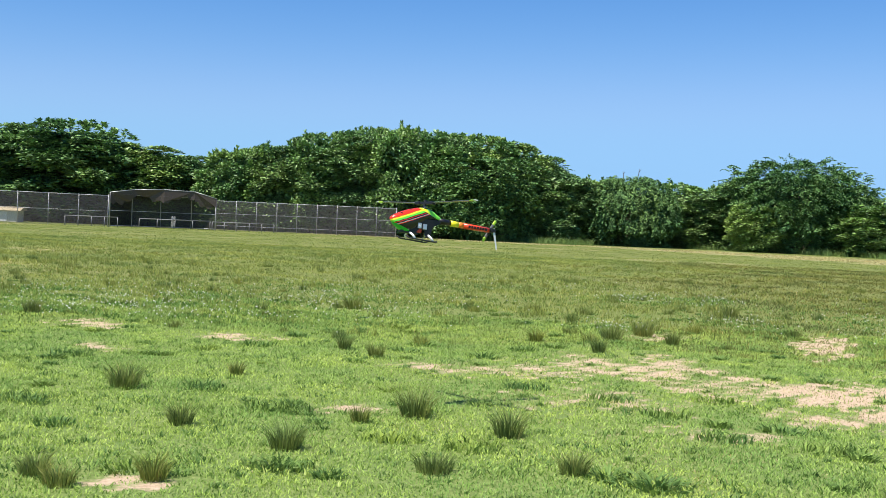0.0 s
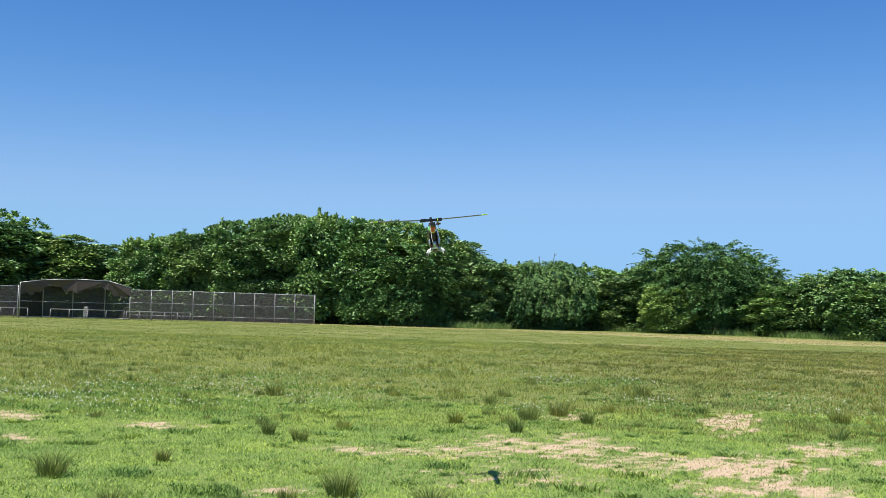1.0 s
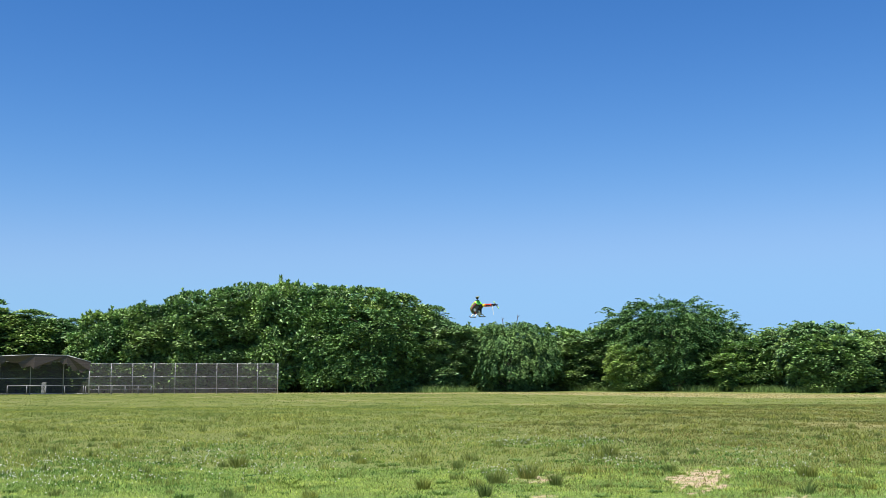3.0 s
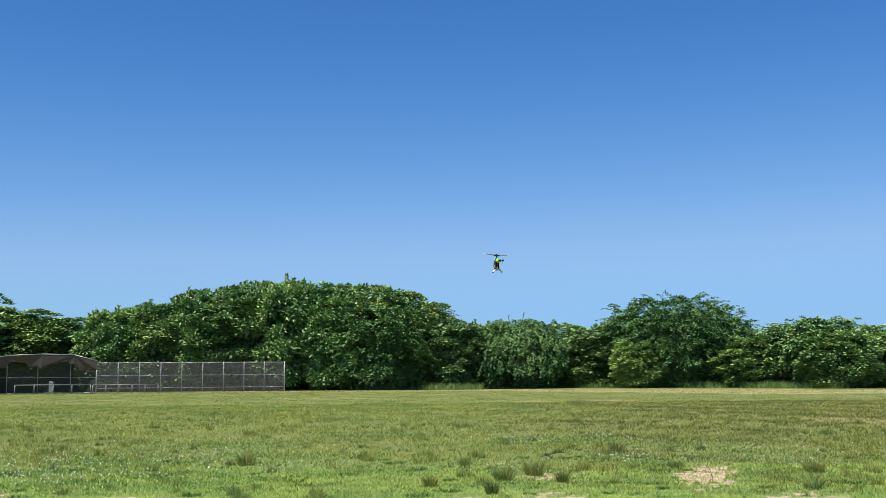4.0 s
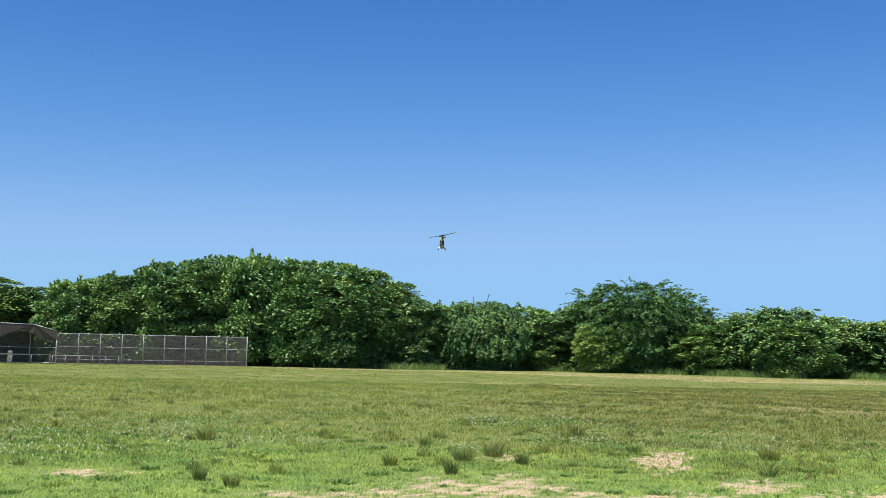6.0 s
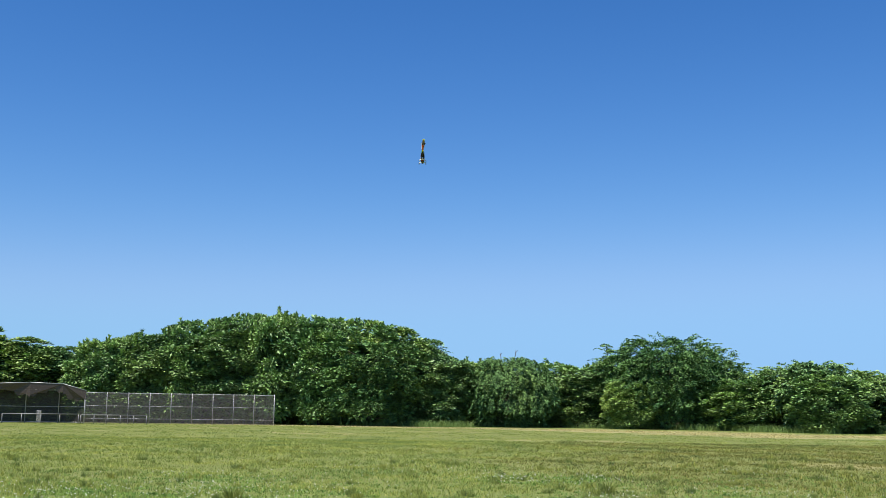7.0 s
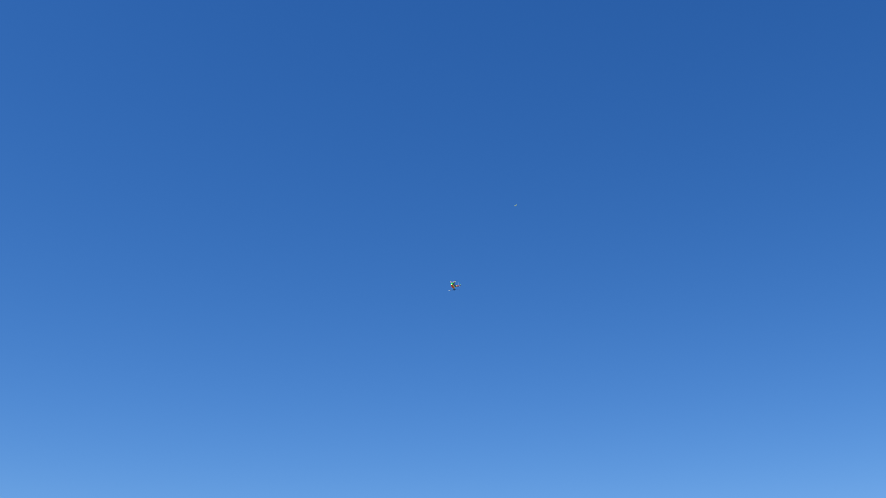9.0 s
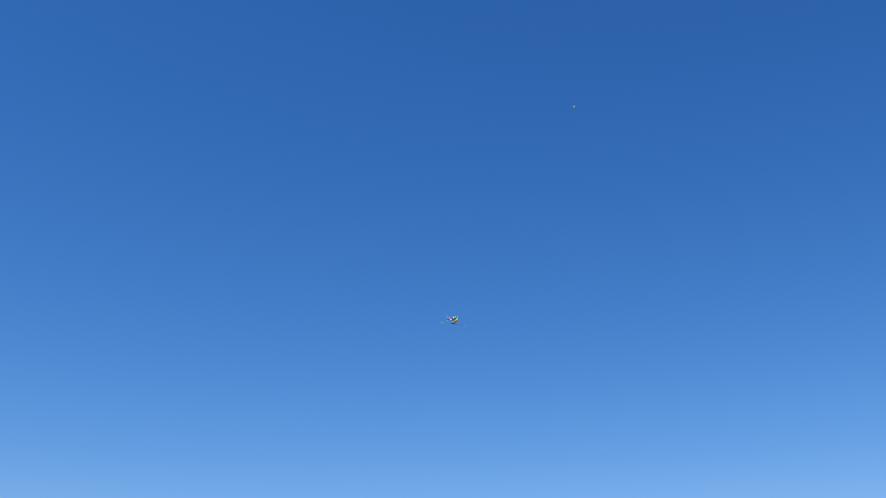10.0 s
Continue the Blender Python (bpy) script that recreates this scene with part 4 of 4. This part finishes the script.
    l.new(mix(n, l, ramp(n, l, dust, [(0.4, (0, 0, 0)), (0.8, (0.012, 0.012, 0.012))]), c, (0.4, 0.36, 0.3)), b.inputs["Base Color"])
    b.inputs["Coat Weight"].default_value = 0.2
    b.inputs["Coat Roughness"].default_value = 0.1
    return m


def loft(bm, stations, sides=20):
    """A closed skin through oval stations: x, low z, high z, half-width."""
    rings = []
    for x, lo, hi, w in stations:
        ring = []
        for i in range(sides):
            a = 2 * math.pi * i / sides
            c, s = math.cos(a), math.sin(a)
            ring.append(bm.verts.new((x, w * math.copysign(abs(c) ** 0.8, c), (lo + hi) / 2 + (hi - lo) / 2 * math.copysign(abs(s) ** 0.85, s))))
        rings.append(ring)
    for a, b in zip(rings, rings[1:]):
        for i in range(sides):
            bm.faces.new((a[i], a[(i + 1) % sides], b[(i + 1) % sides], b[i]))
    bm.faces.new(rings[0])
    bm.faces.new(rings[-1][::-1])
    return bm


def blade_mesh(bm, r0, r1, chord, thick, tip_chord=None):
    """A blade along x with a lens-shaped section and a rounded tip."""
    rows = []
    tip_chord = tip_chord or chord
    for k in range(9):
        t = k / 8
        c = chord * min(1, 0.55 + t * 5) * (1 if t < 0.9 else 1 - (t - 0.9) * 4)
        x = r0 + (r1 - r0) * t
        rows.append([bm.verts.new((x, y * c, z * thick)) for y, z in ((-0.5, 0), (-0.2, 0.45), (0.2, 0.5), (0.5, 0), (0.2, -0.3), (-0.2, -0.3))])
    for a, b in zip(rows, rows[1:]):
        for i in range(6):
            bm.faces.new((a[i], a[(i + 1) % 6], b[(i + 1) % 6], b[i]))
    bm.faces.new(rows[0])
    bm.faces.new(rows[-1][::-1])
    return bm


def helicopter():
    root = tagged(new("model_helicopter"), "large radio-controlled helicopter with scarlet, lemon and green canopy", "model helicopter")
    part("canopy", loft(bmesh.new(), [(0.4, -0.232, -0.212, 0.008), (0.385, -0.25, -0.195, 0.026), (0.345, -0.292, -0.168, 0.046), (0.28, -0.33, -0.132, 0.062), (0.2, -0.345, -0.098, 0.07),
                                      (0.11, -0.31, -0.07, 0.07), (0.03, -0.235, -0.052, 0.06), (-0.04, -0.19, -0.056, 0.05), (-0.11, -0.182, -0.08, 0.042), (-0.18, -0.178, -0.115, 0.032), (-0.24, -0.17, -0.145, 0.01)]),
         livery(), root, "glossy canopy with sweeping red, yellow and green bands", True)
    for y in (-0.044, 0.044):
        bm = bmesh.new()
        prof = [(-0.2, -0.165), (-0.19, -0.2), (-0.1, -0.25), (-0.085, -0.36), (-0.03, -0.372), (0.0, -0.3), (0.06, -0.285), (0.1, -0.345), (0.17, -0.335), (0.15, -0.18)]
        ends = [[bm.verts.new((px, y + e, pz)) for px, pz in prof] for e in (-0.004, 0.004)]
        bm.faces.new(ends[0])
        bm.faces.new(ends[1][::-1])
        for i in range(len(prof)):
            j = (i + 1) % len(prof)
            bm.faces.new((ends[0][i], ends[0][j], ends[1][j], ends[1][i]))
        part("side_frame", bm, BLACK, root, "black carbon side frame")
    part("gear_case", loft(bmesh.new(), [(-0.2, -0.2, -0.165, 0.018), (-0.12, -0.25, -0.16, 0.036), (-0.04, -0.3, -0.165, 0.038), (0.06, -0.28, -0.17, 0.038), (0.14, -0.3, -0.18, 0.038)], 12), BLACK, root, "black gear case between the frames")
    part("speed_controller", add_box(bmesh.new(), 0.02, 0.12, -0.036, 0.036, -0.33, -0.275, 0.006), SCARLET, root, "red speed controller")
    for y in (-0.053, 0.053):
        part("servo", add_box(bmesh.new(), 0.04, 0.085, y - 0.009, y + 0.009, -0.285, -0.225, 0.004), ALU, root, "silver servo")
        part("servo", add_box(bmesh.new(), -0.025, 0.02, y - 0.009, y + 0.009, -0.29, -0.23, 0.004), ALU, root, "silver servo")
        part("servo_label", add_box(bmesh.new(), 0.05, 0.076, y - 0.0105, y + 0.0105, -0.266, -0.244, 0.001), SKID_WHITE, root, "white servo label")
        part("push_rod", add_tube(bmesh.new(), [(0.06, y * 0.95, -0.23), (0.03, y * 0.7, -0.06)], 0.004, 6), ALU, root, "thin steel push rod", True)
    part("battery", add_box(bmesh.new(), 0.05, 0.27, -0.03, 0.03, -0.355, -0.31, 0.01), RUBBER, root)
    part("motor", add_tube(bmesh.new(), [(-0.06, 0, -0.335), (-0.06, 0, -0.25)], 0.03, 14), ALU, root, "", True)
    part("mast", add_tube(bmesh.new(), [(0, 0, -0.2), (0, 0, 0.01)], 0.012, 10), ALU, root, "", True)
    bm = add_tube(bmesh.new(), [(0, 0, -0.062), (0, 0, -0.05)], 0.04, 14)
    part("swashplate", bm, BLACK, root)
    # boom: black root, lemon, orange, scarlet sleeve
    part("boom_clamp", add_tube(bmesh.new(), [(-0.18, 0, -0.165), (-0.34, 0, -0.168)], 0.034, 12, 0.028), BLACK, root, "", True)
    boom = part("tail_boom", add_tube(bmesh.new(), [(-0.34, 0, -0.168), (-0.44, 0, -0.169)], 0.032, 14), LEMON, root, "tail boom sleeve fading from lemon to scarlet", True)
    part("sleeve", add_tube(bmesh.new(), [(-0.44, 0, -0.169), (-0.5, 0, -0.17)], 0.032, 14), ORANGE, boom, "", True)
    part("sleeve", add_tube(bmesh.new(), [(-0.5, 0, -0.17), (-0.85, 0, -0.172)], 0.032, 14, 0.028), SCARLET, boom, "", True)
    for side in (-1, 1):
        for i in range(7):
            x0 = -0.56 - i * 0.036
            part("letter_bar", add_box(bmesh.new(), x0 - 0.026, x0, side * 0.0315 - 0.0035, side * 0.0315 + 0.0035, -0.186, -0.157, 0.002), BLACK, boom)
    bm = add_tube(bmesh.new(), [(-0.84, 0, -0.172), (-0.93, 0, -0.172)], 0.03, 10, 0.02)
    add_box(bm, -0.91, -0.86, -0.03, 0.04, -0.19, -0.15, 0.008)
    part("tail_gearbox", bm, BLACK, root)
    bm = bmesh.new()
    prof = [(-0.87, -0.16), (-0.9, -0.14), (-0.915, -0.19), (-0.962, -0.375), (-0.949, -0.38), (-0.89, -0.2)]
    for y in (-0.0015, 0.0015):
        bm.faces.new([bm.verts.new((x, 0.03 + y, z)) for x, z in prof])
    bm.verts.ensure_lookup_table()
    for i in range(6):
        j = (i + 1) % 6
        bm.faces.new([bm.verts[i], bm.verts[j], bm.verts[j + 6], bm.verts[i + 6]])
    part("tail_fin", bm, SKID_WHITE, root, "white swept tail fin")
    # landing gear
    for x in (0.15, -0.07):
        bm = add_tube(bmesh.new(), [(x - 0.02, -0.105, -0.402), (x, -0.085, -0.368), (x + 0.01, -0.035, -0.342), (x + 0.01, 0.035, -0.342), (x, 0.085, -0.368), (x - 0.02, 0.105, -0.402)], 0.013, 8)
        part("skid_strut", bm, SKID_WHITE, root, "white arched landing strut", True)
    for y in (-0.105, 0.105):
        bm = add_tube(bmesh.new(), [(0.24, y, -0.385), (0.2, y, -0.406), (-0.11, y, -0.41), (-0.14, y, -0.404)], 0.009, 8)
        part("skid", bm, RUBBER, root, "black landing skid", True)
    # rotors
    bm = add_tube(bmesh.new(), [(0, 0, -0.03), (0, 0, 0.035)], 0.022, 12, 0.014)
    add_box(bm, -0.1, 0.1, -0.018, 0.018, -0.014, 0.014, 0.005)
    add_box(bm, -0.14, -0.07, -0.028, 0.028, -0.018, 0.018, 0.006)
    add_box(bm, 0.07, 0.14, -0.028, 0.028, -0.018, 0.018, 0.006)
    rotor = part("main_rotor", bm, BLACK, root, "black rotor head with two long blades")
    for k in range(2):
        bl = part("blade", blade_mesh(bmesh.new(), 0.12, 0.72, 0.074, 0.014), BLADE_PAINT, rotor, "long black carbon blade", True)
        tp = part("blade_tip", blade_mesh(bmesh.new(), 0.7, 0.765, 0.076, 0.0145), FLUO, rotor, "lemon-green blade tip", True)
        end = part("blade_end", blade_mesh(bmesh.new(), 0.76, 0.79, 0.072, 0.014), SKID_WHITE, rotor, "white blade end cap", True)
        bl.matrix_basis = tp.matrix_basis = end.matrix_basis = pose(0, 0, 0, 0, -1.5, 180 * k)
    bm = add_tube(bmesh.new(), [(0, -0.03, 0), (0, 0.02, 0)], 0.014, 10)
    add_box(bm, -0.045, 0.045, -0.008, 0.008, -0.01, 0.01, 0.003)
    tail = part("tail_rotor", bm, BLACK, root, "tail rotor with fluorescent tips")
    for k in range(2):
        bl = part("tail_blade", blade_mesh(bmesh.new(), 0.03, 0.09, 0.034, 0.008), BLADE_PAINT, tail, smooth=True)
        tp = part("tail_blade_tip", blade_mesh(bmesh.new(), 0.088, 0.145, 0.036, 0.0085), FLUO, tail, "fluorescent yellow-green tip", True)
        bl.matrix_basis = tp.matrix_basis = pose(0, 0, 0, 90, 180 * k, 0)
    return root, rotor, tail


heli, main_rotor, tail_rotor = helicopter()
heli.scale = (0.78, 0.78, 0.78)


def gull():
    root = tagged(new("bird"), "small pale bird gliding high over the field", "bird")
    part("body", loft(bmesh.new(), [(0.2, -0.01, 0.01, 0.01), (0.15, -0.035, 0.035, 0.035), (0.05, -0.055, 0.05, 0.055), (-0.1, -0.04, 0.04, 0.04), (-0.22, -0.01, 0.01, 0.03), (-0.26, -0.005, 0.005, 0.04)], 10), WHITE_PAINT, root, "", True)
    for s in (-1, 1):
        bm = bmesh.new()
        prof = [(0.08, 0.03), (0.12, 0.2), (0.02, 0.48), (-0.03, 0.3), (-0.06, 0.03)]
        up = [bm.verts.new((x, s * y, 0.03 + y * 0.2)) for x, y in prof]
        lo = [bm.verts.new((x, s * y, 0.015 + y * 0.2)) for x, y in prof]
        bm.faces.new(up)
        bm.faces.new(lo[::-1])
        for i in range(5):
            bm.faces.new((up[i], up[(i + 1) % 5], lo[(i + 1) % 5], lo[i]))
        part("wing", bm, WHITE_PAINT, root)
    return root


bird = gull()
bird.scale = (0.75, 0.75, 0.75)

HELI_ROWS = [
    (0, pose(-0.83, 9.40, 1.77, 3.0, -6.5, 214.0)),
    (0.1, pose(-0.77, 9.49, 1.87, 1.5, -5.5, 240.0)),
    (0.2, pose(-0.74, 9.58, 2.00, 0.6, -4.6, 270.0)),
    (0.3, pose(-0.67, 9.68, 2.11, 0.8, -3.6, 318.0)),
    (0.4, pose(-0.56, 9.80, 2.22, 0.9, -3.0, 343.0)),
    (0.5, pose(-0.51, 9.79, 2.27, 0.7, -2.7, 356.0)),
    (0.6, pose(-0.39, 9.82, 2.33, 0.0, -2.0, 360.0)),
    (0.7, pose(-0.37, 9.81, 2.36, -2.2, -0.7, 370.0)),
    (0.8, pose(-0.29, 9.80, 2.38, -5.8, 0.8, 395.0)),
    (0.9, pose(-0.21, 9.78, 2.42, -8.9, 2.2, 425.0)),
    (1, pose(-0.12, 9.78, 2.45, -10.0, 3.0, 450.0)),
    (1.1, pose(-0.04, 9.83, 2.46, -3.7, 1.9, 490.0)),
    (1.2, pose(0.00, 9.93, 2.46, 3.0, 0.0, 515.0)),
    (1.3, pose(0.03, 10.10, 2.48, 2.1, -1.7, 530.0)),
    (1.4, pose(0.10, 10.95, 2.55, -1.0, -3.4, 541.0)),
    (1.5, pose(0.17, 11.97, 2.65, -3.0, -4.0, 557.0)),
    (1.6, pose(0.23, 12.21, 2.68, -3.3, -3.0, 590.0)),
    (1.7, pose(0.30, 12.28, 2.66, -3.5, -1.3, 628.0)),
    (1.8, pose(0.37, 12.37, 2.65, -3.5, 0.7, 670.0)),
    (1.9, pose(0.42, 12.43, 2.63, -3.3, 2.3, 700.0)),
    (2, pose(0.51, 12.57, 2.68, -2.6, 3.0, 712.0)),
    (2.1, pose(0.62, 12.89, 2.75, -1.6, 2.8, 722.0)),
    (2.2, pose(0.73, 13.53, 2.86, 0.0, 2.4, 737.0)),
    (2.3, pose(0.86, 14.42, 2.93, 7.0, 1.7, 775.0)),
    (2.4, pose(0.96, 15.29, 3.04, 14.0, 0.8, 801.0)),
    (2.5, pose(1.02, 15.90, 3.03, 6.0, -0.1, 822.0)),
    (2.6, pose(1.03, 16.27, 2.93, 0.2, -1.1, 828.0)),
    (2.7, pose(1.05, 16.62, 2.84, -3.0, -2.0, 830.0)),
    (3.8, pose(1.56, 19.34, 3.60, -3.6, -3.5, 812.0)),
    (4, pose(1.59, 19.79, 3.82, -3.0, -3.0, 810.5)),
    (4.2, pose(1.67, 20.21, 3.91, 2.0, -2.5, 809.2)),
    (4.5, pose(1.83, 20.86, 3.84, 1.8, -1.5, 808.0)),
    (4.8, pose(1.95, 21.56, 3.74, 0.5, -0.5, 807.7)),
    (5, pose(1.96, 22.04, 3.71, 0.0, 0.0, 807.5)),
    (5.2, pose(1.89, 22.53, 3.71, -0.1, 0.4, 807.5)),
    (6.3, pose(1.29, 25.08, 5.02, 0.0, 2.0, 807.9)),
    (6.5, pose(1.13, 25.40, 5.61, -3.2, 2.4, 808.0)),
    (6.6, pose(1.01, 25.39, 5.92, -4.0, 3.0, 808.1)),
    (6.8, pose(0.74, 25.24, 6.62, 2.0, 6.0, 808.4)),
    (6.9, pose(0.58, 25.12, 7.17, 1.3, 6.0, 808.7)),
    (7, pose(0.36, 24.97, 7.85, 0.0, 9.0, 808.9)),
    (7.1, pose(0.11, 24.75, 8.66, -0.1, 25.0, 809.2)),
    (7.2, pose(-0.10, 24.45, 9.50, -0.1, 46.0, 809.4)),
    (7.3, pose(-0.33, 24.06, 10.42, -0.2, 64.0, 809.7)),
    (7.4, pose(-0.51, 23.77, 11.03, -0.2, 76.0, 809.9)),
    (7.5, pose(-0.71, 23.52, 11.60, -0.2, 82.0, 810.1)),
    (7.6, pose(-0.83, 23.34, 12.20, -0.2, 87.4, 810.2)),
    (7.7, pose(-0.97, 23.28, 12.71, -0.3, 93.0, 810.3)),
    (7.8, pose(-1.02, 23.43, 13.11, -0.3, 100.0, 810.3)),
    (8, pose(-1.12, 24.54, 13.53, -0.3, 113.0, 810.0)),
    (8.2, pose(-1.22, 26.45, 13.69, -0.3, 126.0, 808.6)),
    (8.3, pose(-1.28, 27.46, 13.95, -0.3, 135.0, 807.4)),
    (8.4, pose(-1.34, 28.48, 14.28, -0.2, 140.5, 806.0)),
    (8.5, pose(-1.40, 29.61, 14.71, -0.2, 145.0, 804.5)),
    (8.7, pose(-1.57, 32.32, 15.74, -0.2, 153.0, 800.9)),
    (9, pose(-1.84, 35.83, 16.90, -0.1, 157.0, 796.0)),
    (9.2, pose(-2.02, 37.24, 16.97, -0.1, 157.4, 800.0)),
    (9.5, pose(-2.27, 38.89, 16.55, -0.0, 157.4, 812.0)),
    (9.8, pose(-2.48, 40.23, 16.12, -0.0, 157.1, 832.0)),
    (10, pose(-2.58, 41.18, 15.94, 0.0, 157.0, 840.0)),
]
BIRD_ROWS = [
    (0, pose(-28.3, 145.5, 59.2, 0, 0, 20)),
    (7.5, pose(-10.3, 133.5, 69.2, 0, 0, 20)),
    (7.7, pose(-9.9, 133.7, 68.8, 0, 0, 20)),
    (8, pose(-7.5, 134.9, 66.7, 0, 0, 20)),
    (8.5, pose(-2.5, 135.3, 66.3, 0, 0, 20)),
    (9, pose(1.9, 132.9, 71.0, 0, 0, 20)),
    (9.5, pose(5.5, 131.4, 73.7, 0, 0, 20)),
    (10, pose(8.8, 128.8, 77.9, 0, 0, 20)),
]


# ---- what moves ----
# rotor angle about the mast at these times; between them it spins on in even steps
MAST = [(0, 103), (0.5, 7), (1, 118), (1.5, 67), (2, 56), (2.5, 72), (4, 154), (4.5, 92), (5, 92), (6.5, 92), (7, 2), (7.5, 56), (8, 150), (8.5, 18), (9, 2), (9.5, 50), (10, 80)]


def spin_rows(place, marks, step, axis):
    """Rows that turn a rotor by less than a quarter turn each and pass each mark, half turns being alike."""
    rows, now = [], marks[0][1]
    for (t0, _), (t1, b) in zip(marks, marks[1:]):
        count = round((t1 - t0) * 30)
        turn = round((count * step - (b - now)) / 180) * 180 + (b - now)
        for i in range(count):
            rows.append((t0 + i / 30, now + turn * i / count))
        now += turn
    rows.append((marks[-1][0], now))
    return [(t, Matrix.Translation(place) @ (pose(0, 0, 0, 0, 0, a) if axis == "z" else pose(0, 0, 0, 0, a, 0))) for t, a in rows]


def motions():
    walk(heli, HELI_ROWS)
    walk(bird, BIRD_ROWS)
    walk(main_rotor, spin_rows((0, 0, 0), MAST, 76, "z"))
    walk(tail_rotor, spin_rows((-0.89, -0.06, -0.172), [(0, 60), (0.5, 60), (1, 10), (1.5, 80), (2, 60), (2.5, 30), (10, 40)], 68, "y"))


motions()
